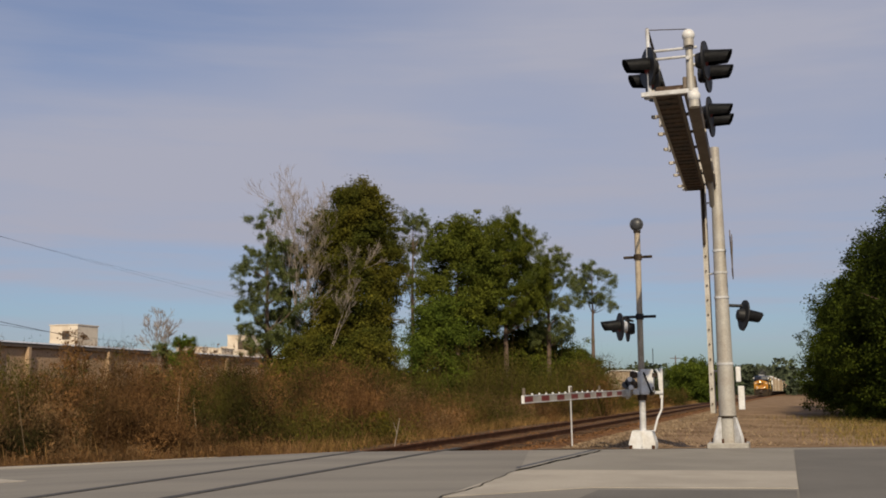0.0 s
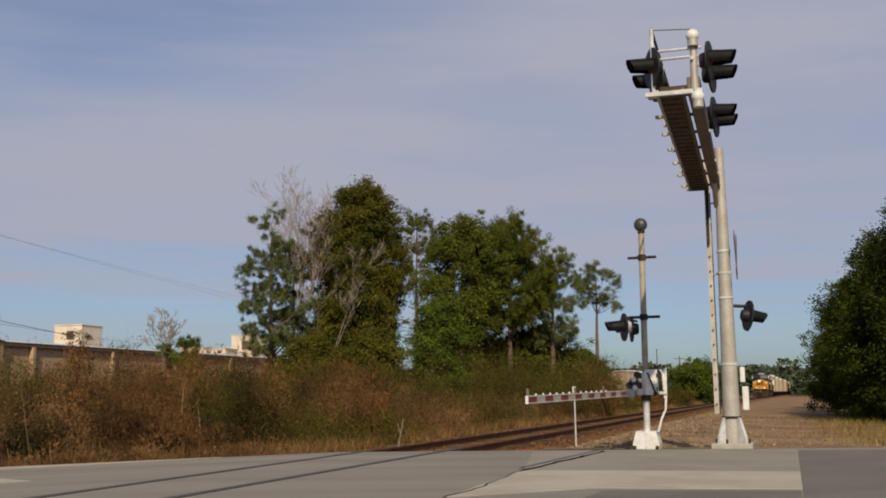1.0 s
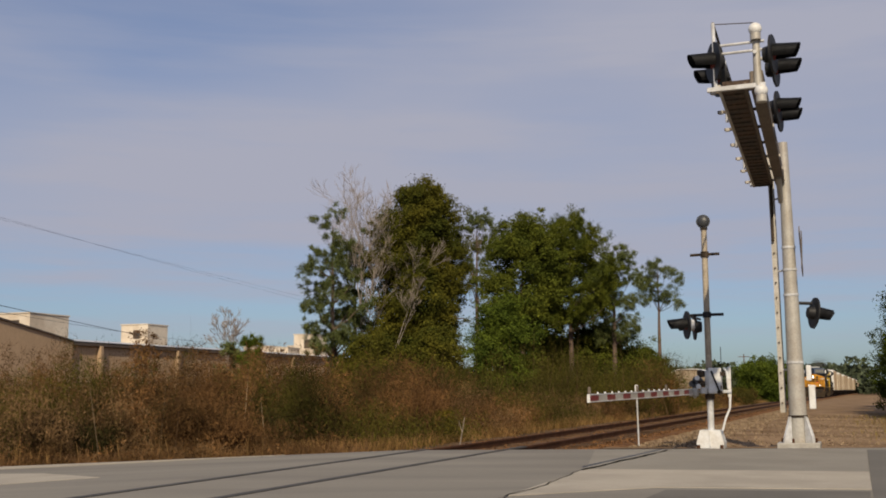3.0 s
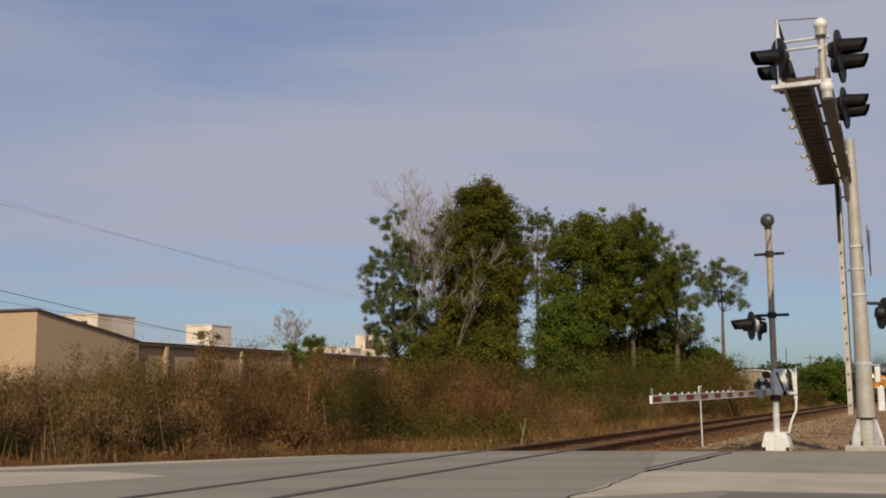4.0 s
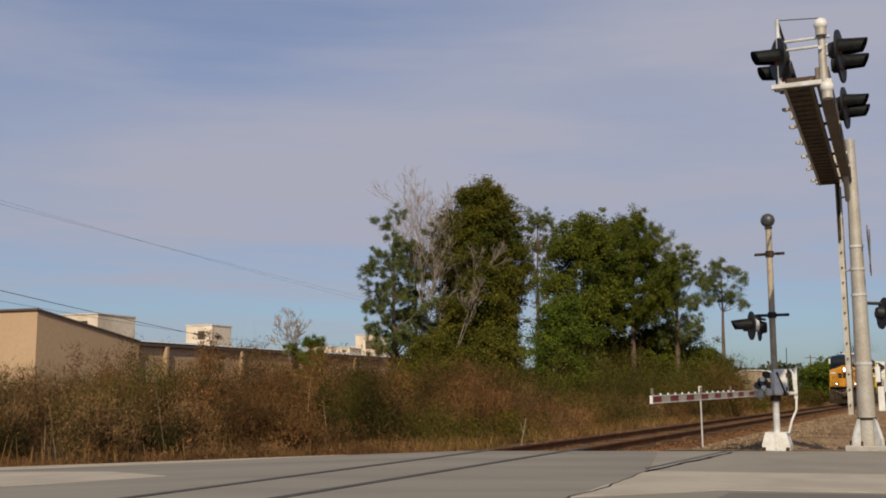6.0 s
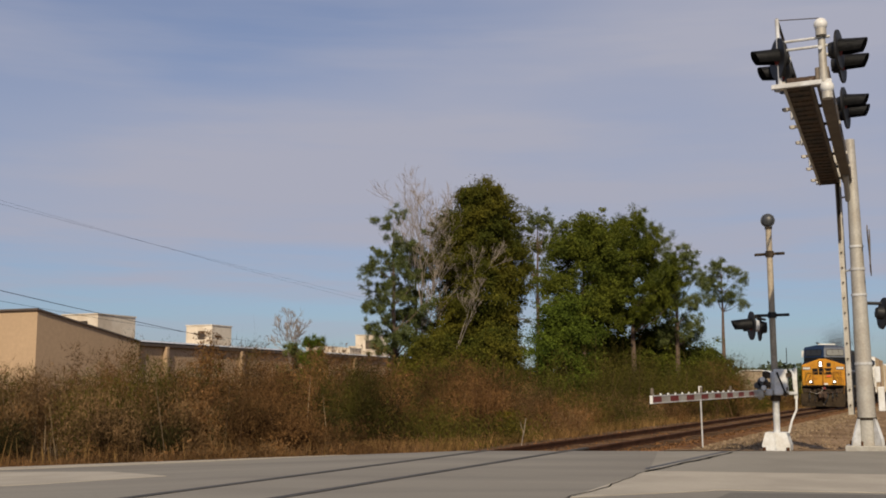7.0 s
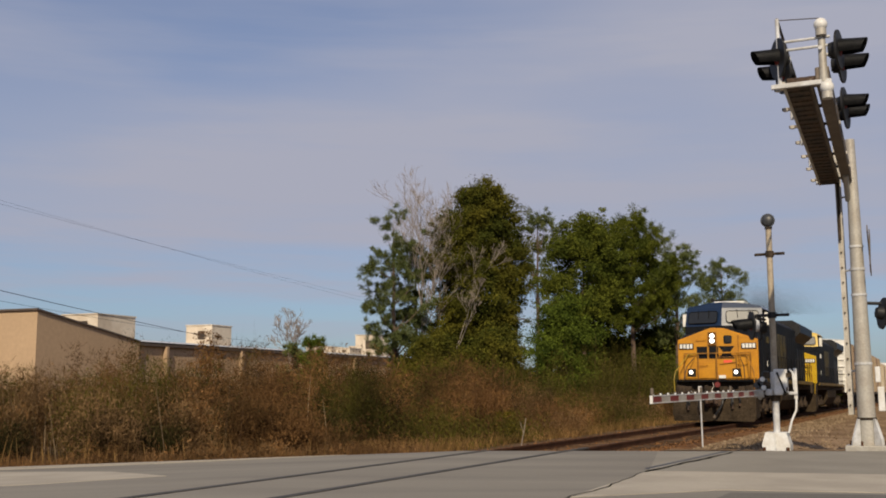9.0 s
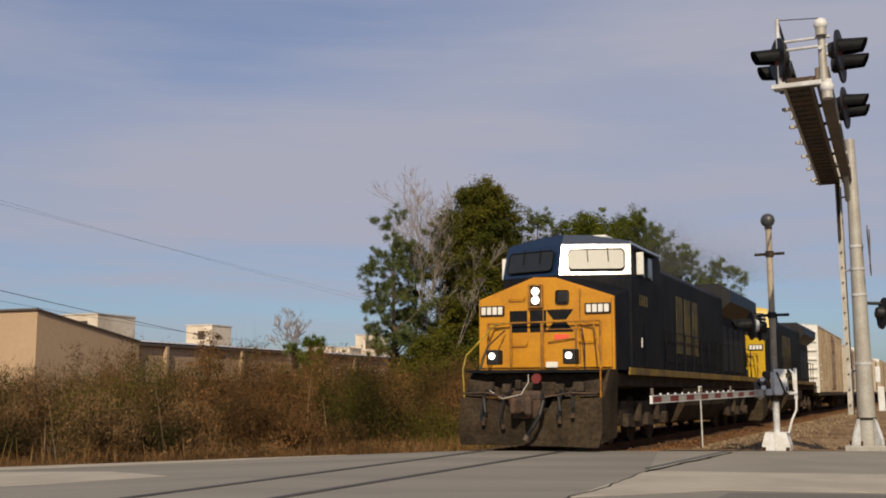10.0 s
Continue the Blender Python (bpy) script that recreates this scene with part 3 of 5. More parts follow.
        tube(bm, (ax(-8) + x, y1 - 0.05, zb + z - 0.17), (ax(-8) + x, y1 - 0.05, zb + z - 0.07), 0.08, seg=14)
        part("dome_collar", bm, STEEL, top, smooth=True)
    # lamps: two looking one way, four the other
    for y in (y1 + 0.02, y1 + 0.86):
        light_head(top, pose(ax(-8) - 0.60, y, zb + 0.44, 0, 0, 207), 0.31)
    for y in (y1 + 0.02, y1 + 0.80):
        light_head(top, pose(ax(-8) + 0.24, y, zb + 0.47, 0, 0, -8), 0.29)
    for y in (y1 + 2.95, y1 + 3.65):
        light_head(top, pose(ax(-6) + 0.18, y, zb + 0.42, 0, 0, -8), 0.28)
    for y in (y1 + 0.3, y1 + 3.3):
        bm = B()
        tube(bm, (ax(-7), y - 0.4, zb + 0.5), (ax(-7), y + 0.6, zb + 0.5), 0.03, seg=8)
        tube(bm, (ax(-7), y, zb + 0.1), (ax(-7), y, zb + 0.5), 0.03, seg=8)
        tube(bm, (ax(-7), y, zb + 0.5), (ax(-7) + 0.2, y, zb + 0.5), 0.03, seg=8)
        part("lamp_bracket", bm, SILVER, top)
    # the arm swings a little to the side and rises towards its end
    for ob in list(top.children):
        if ob.name.startswith("backplate"):
            p = ob.matrix_basis.translation
            ob.matrix_basis.translation = p + Vector((-0.10 - 0.0235 * p.y, 0, -0.0125 * p.y))
        else:
            for v in ob.data.vertices:
                v.co.x, v.co.z = v.co.x - 0.10 - 0.0235 * v.co.y, v.co.z - 0.0125 * v.co.y
        ob.parent = trunk_
    bpy.data.objects.remove(top)
    top = trunk_
    # side lamp on the pole
    bm = B()
    tube(bm, (0.15, 0, 3.0), (0.42, 0, 2.98), 0.035, seg=8)
    part("side_bracket", bm, BLACK, top)
    light_head(top, pose(0.43, 0, 2.78, 0, 8, 22), 0.33)
    light_head(top, pose(0.42, 0.72, 2.78, 0, 8, 10), 0.30)


cantilever()


def gate():
    top = root("crossing_gate", "silver crossing gate mast with lowered red and white arm", "crossing gate", pose(-2.9, 23.33, 0, 0, -0.3, 0))
    bm = B()
    tube(bm, (0, 0, 0.3), (0, 0, 1.3), 0.066, 0.065, seg=18)
    part("lower_mast", bm, SILVER, top, "silver painted lower mast", smooth=True)
    # warm sunlight on the upper mast is put into its tan colour
    bm = B()
    tube(bm, (0, 0, 1.28), (0, 0, 4.55), 0.065, 0.06, seg=18)
    part("upper_mast", bm, SUNLITSTEEL, top, "upper mast with warm sunlight in its tan colour", smooth=True)
    bm = B()
    prism(bm, [(-0.27, 0.0), (0.27, 0.0), (0.27, 0.12), (0.20, 0.36), (-0.20, 0.36), (-0.27, 0.12)], "y", -0.24, 0.24)
    part("base", bm, WHITE, top, "white painted cast base")
    for x in (-0.23, 0.23):
        bm = B()
        tube(bm, (x, -0.27, 0.0), (x, -0.27, 0.07), 0.035)
        part("base_nut", bm, RAIL, top)
    bm = B()
    box(bm, 0, -0.25, 0.19, 0.03, 0.03, 0.3)
    part("base_rib", bm, WHITE, top)
    # bell
    bm = B()
    tube(bm, (0, -0.07, 4.67), (0, 0.07, 4.67), 0.145, 0.12, seg=24)
    ball(bm, 0, 0.05, 4.67, 0.12, 0.7)
    ball(bm, 0, -0.06, 4.67, 0.125, 0.6)
    part("bell", bm, BELLGREY, top, "weathered round bell", True)
    bm = B()
    tube(bm, (0, 0, 4.5), (0, 0, 4.57), 0.075, seg=16)
    part("bell_collar", bm, GRIME, top, smooth=True)
    for z, w in ((3.98, 0.30), (2.72, 0.34)):
        bm = B()
        tube(bm, (-w, 0.02, z), (w, -0.03, z), 0.03, seg=8)
        tube(bm, (0, 0, z - 0.06), (0, 0, z + 0.06), 0.085, seg=16)
        part("cross_arm", bm, BLACK if z < 3 else GRIME, top)
    light_head(top, pose(-0.36, -0.30, 2.50, 0, 0, 203), 0.29, SILVER)
    light_head(top, pose(-0.30, 0.42, 2.5, 0, 0, 196), 0.28)
    bm = B()
    tube(bm, (-0.27, -0.3, 2.66), (-0.2, 0.4, 2.66), 0.025, seg=8)
    part("lamp_bracket", bm, BLACK, top)
    # mechanism
    bm = B()
    box(bm, 0.08, 0.04, 1.35, 0.32, 0.34, 0.44, 0.03)
    part("mechanism_case", bm, WHITE, top, "white gate mechanism case", True)
    bm = B()
    box(bm, 0.13, -0.16, 1.36, 0.26, 0.08, 0.52, 0.02)
    part("case_door", bm, WHITE, top, "white case door")
    bm = B()
    box(bm, 0.14, -0.22, 1.36, 0.035, 0.03, 0.42, 0.005, Matrix.Rotation(-0.35, 4, "Y"))
    part("hand_lever", bm, BLACK, top)
    for x, z in ((-0.14, 1.5), (-0.14, 1.3), (-0.1, 1.16)):
        bm = B()
        box(bm, x, -0.15, z, 0.14, 0.08, 0.13, 0.02)
        part("terminal_box", bm, GRIME if z > 1.2 else SILVER, top)
    for x in (-0.30, 0.40):
        bm = B()
        box(bm, x, -0.02, 1.33 if x > 0 else 1.22, 0.07, 0.05, 0.62 if x > 0 else 0.42, 0.015)
        part("counterweight_arm", bm, WHITE if x > 0 else STEEL, top)
    bm = B()
    box(bm, 0.05, -0.05, 1.14, 0.78, 0.06, 0.06, 0.01)
    part("support_bar", bm, SILVER, top)
    for x, z in ((-0.22, 1.42), (-0.2, 1.25), (0.22, 1.12), (0.3, 1.5)):
        bm = B()
        tube(bm, (x, -0.2, z), (x, -0.08, z), 0.05, seg=12)
        part("fitting", bm, WHITE if x < 0 else GRIME, top, smooth=True)
    bm = B()
    tube(bm, (0, 0, 0.98), (0, 0, 1.1), 0.10, seg=16)
    part("collar", bm, GRIME, top, smooth=True)
    for x, z, r in ((-0.23, 1.36, 0.10), (-0.33, 1.30, 0.07), (-0.16, 1.52, 0.07)):
        bm = B()
        tube(bm, (x, -0.16, z), (x, 0.12, z), r, r * 0.9, seg=16)
        part("gear_case", bm, BELLGREY, top, "dull grey round gear case", True)
    for z in (1.22, 1.5):
        bm = B()
        tube(bm, (0.255, -0.21, z - 0.04), (0.255, -0.21, z + 0.04), 0.014, seg=6)
        part("hinge", bm, GRIME, top)
    bm = B()
    grab(bm, [(0.3, -0.1, 1.62), (0.36, -0.1, 1.55), (0.38, -0.1, 1.2)], 0.02)
    part("conduit_elbow", bm, WHITE, top, smooth=True)
    bm = B()
    tube(bm, (0.25, -0.02, 1.58), (0.25, -0.02, 2.05), 0.008, seg=5)
    part("whip_aerial", bm, GRIME, top)
    # cable loop
    bm = B()
    pts = [Vector((0.41, -0.06, 1.02)), Vector((0.40, -0.08, 0.8)), Vector((0.31, -0.1, 0.6)), Vector((0.24, -0.1, 0.35))]
    for a_, b_ in zip(pts, pts[1:]):
        tube(bm, a_, b_, 0.022, seg=8)
    part("cable", bm, WHITE, top, "white flexible cable conduit", True)
    # the lowered arm
    tip = Vector((-3.63, 15.58, 1.06)) - Vector((-2.9, 23.33, 0))
    start = Vector((-0.30, -0.3, 1.14))
    way = tip - start
    arm = part("gate_arm", tube(B(), (0, 0, 0), (0, 0.01, 0), 0.02), WHITE, top, "red and white striped gate arm",
               at=Matrix.Translation(start) @ way.to_track_quat("Y", "Z").to_matrix().to_4x4())
    L = way.length
    for z in (0.05, -0.05):
        bm = B()
        box(bm, 0, L / 2, z, 0.04, L, 0.016, 0.003)
        part("arm_rail", bm, SILVER, arm)
    n = 16
    for i in range(n):
        bm = B()
        box(bm, 0, (i + 0.5) * L / n, 0, 0.03, L / n - 0.004, 0.084)
        part("stripe", bm, RED if i % 2 else STEEL, arm)
    for i in range(14):
        bm = B()
        ball(bm, 0, L * (0.3 + 0.69 * i / 13), 0.068, 0.016)
        part("reflector_stud", bm, WHITE, arm)
    for k in (0.995, 0.62, 0.33):
        bm = B()
        box(bm, 0, L * k, 0.11, 0.04, 0.04, 0.10, 0.01)
        part("arm_lamp", bm, DARKSTEEL, arm, "small weathered arm lamp")
    bm = B()
    box(bm, 0, L, 0, 0.04, 0.03, 0.116)
    part("arm_end", bm, WHITE, arm)
    # arm root hardware
    bm = B()
    box(bm, -0.28, -0.25, 1.13, 0.16, 0.3, 0.16, 0.02)
    part("arm_socket", bm, STEEL, top)


gate()


def marker_post():
    top = root("marker_post", "thin white marker post in the ballast edge", "post", pose(-5.23, 27.76, -0.2, 0, -1, 0))
    bm = B()
    tube(bm, (0, 0, 0), (0, 0, 1.42), 0.02, seg=10)
    part("rod", bm, SILVER, top, smooth=True)
    bm = B()
    box(bm, 0, 0, 1.42, 0.08, 0.08, 0.16, 0.01)
    part("cap", bm, WHITE, top)


marker_post()


# ---- the train ----
def truck(parent, y, axles, wheel_r, gap):
    """A bogie: side frames, springs, axles and wheels."""
    half = gap * (axles - 1) / 2
    for sx in (-1, 1):
        bm = B()
        prism(bm, [(y - half - 0.5, 0.75), (y - half - 0.35, 0.95), (y + half + 0.35, 0.95), (y + half + 0.5, 0.75), (y + half + 0.3, 0.42), (y + half * 0.5, 0.36), (y - half * 0.5, 0.36), (y - half - 0.3, 0.42)], "x", sx * 1.10 - 0.06, sx * 1.10 + 0.06)
        part("side_frame", bm, GRIME, parent)
        for i in range(axles):
            yy = y - half + i * gap
            bm = B()
            tube(bm, (sx * 0.69, yy, wheel_r), (sx * 0.82, yy, wheel_r), wheel_r, seg=28)
            part("wheel", bm, GRIME, parent, smooth=True)
            bm = B()
            box(bm, sx * 1.19, yy, wheel_r, 0.16, 0.3, 0.3, 0.04)
            part("journal_box", bm, GRIME, parent)
        for k in (-0.5, 0.5):
            bm = B()
            tube(bm, (sx * 1.2, y + k * gap * (axles - 1) / 2, 0.5), (sx * 1.2, y + k * gap * (axles - 1) / 2, 0.9), 0.11, seg=10)
            part("spring", bm, GRIME, parent)
    for i in range(axles):
        bm = B()
        tube(bm, (-0.8, y - half + i * gap, wheel_r), (0.8, y - half + i * gap, wheel_r), 0.09, seg=8)
        part("axle", bm, GRIME, parent)


def locomotive(label, nose_paint, lit):
    top = root("locomotive", label, "locomotive", group="train")
    # underframe and sill
    bm = B()
    box(bm, 0, 10.6, 1.42, 2.7, 20.8, 0.3, 0.03)
    part("underframe", bm, GRIME, top)
    for sx in (-1, 1):
        bm = B()
        box(bm, sx * 1.5, 10.5, 1.60, 0.05, 18.6, 0.16, 0.01)
        part("sill_stripe", bm, SILLYELLOW, top, "faded yellow sill stripe")
        bm = B()
        box(bm, sx * 1.27, 10.5, 1.66, 0.44, 18.6, 0.05)
        part("walkway", bm, BLUE, top)
    bm = B()
    prism(bm, [(-1.2, 0.42), (-0.95, 0.32), (0.95, 0.32), (1.2, 0.42), (1.42, 0.8), (1.42, 1.25), (-1.42, 1.25), (-1.42, 0.8)], "y", 7.2, 13.4)
    part("fuel_tank", bm, PLOW, top, "dusty fuel tank")
    truck(top, 3.9, 3, 0.53, 1.85)
    truck(top, 17.1, 3, 0.53, 1.85)
    # plow and pilot
    bm = B()
    prism(bm, [(-1.5, 1.05), (-1.52, 0.35), (-1.45, 0.08), (-0.45, 0.1), (0.45, 0.1), (1.45, 0.08), (1.52, 0.35), (1.5, 1.05), (0.5, 1.0), (0.4, 0.75), (-0.4, 0.75), (-0.5, 1.0)], "y", -1.0, -0.85)
    for v in bm.verts:
        v.co.y += -0.28 * (1 - min(abs(v.co.x) / 1.5, 1)) * (1.05 - v.co.z) - 0.12 * (1.05 - v.co.z)
    part("plow", bm, PLOW, top, "dust-covered black snow plow")
    for sx in (-1, 1):
        for k in range(3):
            bm = B()
            box(bm, sx * (0.62 + 0.28 * k), -1.09 + 0.03 * k, 0.55, 0.03, 0.05, 0.62, turn=Matrix.Rotation(sx * 0.12, 4, "Y"))
            part("plow_rib", bm, GRIME, top)
        bm = B()
        prism(bm, [(-1.0, 0.15), (0.1, 0.25), (0.25, 1.62), (-0.35, 1.62), (-0.85, 1.05)], "x", sx * 1.47 - 0.03, sx * 1.47 + 0.03)
        part("step_side", bm, PLOW, top)
        for k in range(4):
            bm = B()
            box(bm, sx * 1.38, -0.35 + 0.1 * k, 0.42 + 0.33 * k, 0.22, 0.35, 0.03)
            part("step", bm, GRIME, top)
    bm = B()
    box(bm, 0, -0.22, 1.3, 2.85, 0.5, 0.45, 0.04)
    part("pilot_beam", bm, GRIME, top)
    bm = B()
    box(bm, 0, -0.42, 1.57, 2.9, 0.9, 0.05)
    part("front_deck", bm, BLUE, top)
    bm = B()
    box(bm, 0, -0.80, 1.08, 2.8, 0.34, 0.03)
    part("plow_shelf", bm, GRIME, top)
    for sx in (-1, 1):
        bm = B()
        prism(bm, [(0.72, 1.08), (1.42, 1.14), (1.42, 1.42), (1.05, 1.36), (0.78, 1.24)], "y", -0.74, -0.66)
        for v in bm.verts:
            v.co.x *= sx
        bmesh.ops.recalc_face_normals(bm, faces=bm.faces[:])
        part("anticlimber_bracket", bm, GRIME, top)
    bm = B()
    box(bm, 0, -0.52, 1.05, 0.9, 0.3, 0.62, 0.05)
    part("draft_gear_housing", bm, GRIME, top)
    # coupler with hoses
    bm = B()
    box(bm, 0, -0.95, 0.88, 0.30, 0.8, 0.26, 0.04)
    box(bm, 0.13, -1.45, 0.88, 0.15, 0.34, 0.36, 0.05, Matrix.Rotation(0.35, 4, "Z"))
    box(bm, -0.15, -1.40, 0.88, 0.13, 0.26, 0.32, 0.05, Matrix.Rotation(-0.45, 4, "Z"))
    tube(bm, (0.16, -1.5, 0.68), (0.16, -1.5, 1.10), 0.06, seg=12)
    box(bm, 0, -1.12, 0.90, 0.62, 0.16, 0.56, 0.06)
    part("coupler", bm, DARKRUST, top, "dark rusty knuckle coupler")
    bm = B()
    grab(bm, [(0.30, -1.12, 1.10), (0.40, -1.30, 0.98), (0.36, -1.42, 0.70), (0.22, -1.48, 0.45), (0.10, -1.46, 0.27)], 0.042)
    part("brake_hose", bm, BLACK, top, "black rubber brake hose", True)
    bm = B()
    tube(bm, (0.12, -1.47, 0.31), (0.07, -1.46, 0.22), 0.055, seg=10)
    part("hose_coupling", bm, DARKSTEEL, top, "worn metal hose coupling", True)
    for x, dx, drop in ((-0.98, 0.06, 0.62), (-0.86, -0.05, 0.55), (-0.42, -0.06, 0.48), (0.62, 0.05, 0.66), (0.74, -0.04, 0.60), (0.92, 0.03, 0.72)):
        bm = B()
        grab(bm, [(x, -0.85, 1.18), (x + dx, -1.16, 1.06), (x + dx * 2, -1.22, drop + 0.12), (x + dx * 1.4, -1.19, drop)], 0.034)
        part("air_hose", bm, BLACK, top, smooth=True)
        bm = B()
        tube(bm, (x + dx * 1.4, -1.19, drop + 0.03), (x + dx * 1.2, -1.18, drop - 0.06), 0.045, seg=8)
        part("hose_coupling", bm, DARKRUST, top, smooth=True)
    bm = B()
    grab(bm, [(-0.85, -1.02, 1.18), (-0.5, -1.2, 1.02), (-0.1, -1.22, 1.1), (0.02, -1.1, 1.35), (-0.02, -1.0, 1.5)], 0.011)
    part("jumper_cable", bm, PALESTEEL, top, "pale jumper cable", True)
    bm = B()
    tube(bm, (0.12, -0.93, 1.42), (0.12, -0.84, 1.42), 0.10, seg=16)
    part("marker_lens", bm, RED, top, "red marker lens")
    bm = B()
    grab(bm, [(-1.42, -1.04, 1.12), (-0.9, -1.12, 1.14), (-0.2, -1.2, 1.02), (0.2, -1.2, 1.02), (0.9, -1.12, 1.14), (1.42, -1.04, 1.12)], 0.018)
    part("uncoupling_rod", bm, DARKRUST, top)
    for x, z, w in ((-0.95, 1.32, 0.22), (-0.55, 1.28, 0.18), (0.58, 1.28, 0.2), (0.98, 1.32, 0.24), (-0.3, 1.36, 0.12)):
        bm = B()
        box(bm, x, -0.80, z - 0.06, w, 0.14, 0.2, 0.03)
        part("hose_bracket", bm, GRIME, top)
    # nose
    bm = B()
    prism(bm, [(-1.5, 1.62), (1.5, 1.62), (1.5, 3.13), (0.25, 3.56), (-0.25, 3.58), (-1.5, 3.13)], "y", 0.0, 0.12)
    bmesh.ops.bevel(bm, geom=[ed for ed in bm.edges if all(v.co.y < 0.01 for v in ed.verts)], offset=0.05, segments=2, affect="EDGES")
    part("nose_front", bm, nose_paint, top, "bright yellow nose", True)
    bm = B()
    prism(bm, [(-1.5, 1.62), (1.5, 1.62), (1.5, 3.13), (0.25, 3.56), (-0.25, 3.58), (-1.5, 3.13)], "y", 0.12, 1.3)
    for v in bm.verts:
        if v.co.y > 1 and v.co.z > 2:
            v.co.z += 0.14 + 0.10 * (abs(v.co.x) > 1)
    part("nose_body", bm, BLUE, top)
    # nose furniture
    bm = B()
    box(bm, -0.18, -0.01, 3.17, 0.26, 0.06, 0.42, 0.02)
    part("headlight_case", bm, DARKRUST, top)
    for x, z, w, h in ((-0.325, 3.17, 0.03, 0.5), (-0.035, 3.17, 0.03, 0.5), (-0.18, 3.405, 0.30, 0.03), (-0.18, 2.935, 0.30, 0.03)):
        bm = B()
        box(bm, x, -0.035, z, w, 0.11, h, 0.008)
        part("headlight_rim", bm, OCHRE, top)
    for z in (3.27, 3.08):
        bm = B()
        tube(bm, (-0.18, -0.065, z), (-0.18, -0.03, z), 0.08, seg=18)
        part("headlight", bm, HEADLIGHT if lit else GLASS, top, "lit round headlight")
    bm = B()
    box(bm, 0.40, 0.0, 3.13, 0.30, 0.03, 0.30, 0.05)
    part("nose_door_window", bm, BLACK, top, "dark square door window")
    bm = B()
    grab(bm, [(-0.02, -0.012, 1.75), (-0.02, -0.012, 3.3)], 0.014)
    grab(bm, [(0.78, -0.012, 1.75), (0.78, -0.012, 3.3)], 0.014)
    part("door_seam", bm, OCHRE, top)
    for sx in (-1, 1):
        bm = B()
        box(bm, sx * 1.17, -0.02, 2.88, 0.56, 0.05, 0.22, 0.02)
        board = part("number_board", bm, BLACK, top, "black number board")
        for k in range(4):
            bm = B()
            box(bm, sx * 1.17 - 0.19 + 0.127 * k, -0.05, 2.88, 0.098, 0.01, 0.165, 0.01)
            part("digit_bar", bm, BARGREY, board)
        bm = B()
        box(bm, sx * 0.82, -0.8, 1.86, 0.26, 0.3, 0.30, 0.02)
        case = part("ditch_light", bm, BLACK, top, "black ditch light case")
        bm = B()
        tube(bm, (sx * 0.82, -0.97, 1.88), (sx * 0.82, -0.94, 1.88), 0.065, seg=18)
        part("bulb", bm, BULB if lit else GLASS, case, "lit ditch light lens")
        bm = B()
        grab(bm, [(sx * 1.45, -0.9, 0.9), (sx * 1.47, -0.95, 1.6), (sx * 1.44, -0.85, 1.9), (sx * 1.1, -0.12, 2.55), (sx * 0.75, -0.12, 2.62)], 0.018)
        part("corner_handrail", bm, YELLOW2 if not lit else FADED if sx < 0 else OCHRE, top, "yellow corner handrail", True)
        bm = B()
        grab(bm, [(sx * 1.12, -0.85, 1.6), (sx * 1.05, -0.6, 2.1), (sx * 0.85, -0.12, 2.45)], 0.016)
        part("inner_handrail", bm, BLACK, top, smooth=True)
        bm = B()
        grab(bm, [(sx * 1.24, -0.10, 1.64), (sx * 1.24, -0.10, 2.6)], 0.026)
        part("handrail_stanchion", bm, OCHRE, top)
        bm = B()
        grab(bm, [(sx * 0.72, -0.10, 1.64), (sx * 0.72, -0.10, 2.62)], 0.026)
        part("handrail_stanchion", bm, OCHRE, top)
    bm = B()
    grab(bm, [(-1.24, -0.12, 2.6), (1.24, -0.12, 2.62)], 0.020)
    part("nose_handrail", bm, OCHRE, top)
    bm = B()
    grab(bm, [(-0.03, -0.10, 1.64), (-0.03, -0.10, 2.62)], 0.030)
    part("handrail_stanchion", bm, OCHRE, top)
    bm = B()
    box(bm, 0.38, -0.012, 2.46, 0.74, 0.02, 0.012)
    part("door_sill", bm, OCHRE, top)
    for z in (1.95, 2.5, 3.2):
        bm = B()
        tube(bm, (0.79, -0.02, z - 0.06), (0.79, -0.02, z + 0.06), 0.022, seg=6)
        part("door_hinge", bm, OCHRE, top)
    bm = B()
    grab(bm, [(0.10, -0.01, 2.20), (0.10, -0.05, 2.20), (0.55, -0.05, 2.26), (0.70, -0.01, 2.26)], 0.014)
    part("door_latch", bm, OCHRE, top)
    bm = B()
    box(bm, 0.16, -0.02, 1.72, 0.26, 0.03, 0.12, 0.01)
    part("step_plate", bm, BARGREY, top, "pale scuffed step plate")
    for x, z in ((-0.6, 3.12), (-0.55, 2.15), (0.95, 2.2)):
        bm = B()
        grab(bm, [(x - 0.17, 0.01, z + 0.09), (x - 0.17, -0.07, z), (x + 0.17, -0.07, z), (x + 0.17, 0.01, z + 0.09)], 0.013)
        part("grab_iron", bm, YELLOW, top)
    # plain shapes of the railway's mark on the nose
    mark = part("nose_emblem", box(B(), -0.52, -0.004, 2.62, 0.02, 0.012, 0.3), BLUE, top, "dark blue blocky emblem")
    for x, w in ((-0.58, 0.40), (-0.14, 0.36)):
        bm = B()
        box(bm, x, -0.006, 2.64, w, 0.012, 0.46, 0.004)
        part("emblem_block", bm, BLUE, mark)
    for lo in (True, False):
        bm = B()
        k = -1 if lo else 1
        prism(bm, [(0.04, 2.64 + k * 0.235), (0.64, 2.64 + k * 0.235), (0.48, 2.64 + k * 0.025), (0.20, 2.64 + k * 0.025)], "y", -0.012, 0.0)
        part("emblem_block", bm, BLUE, mark)
    bm = B()
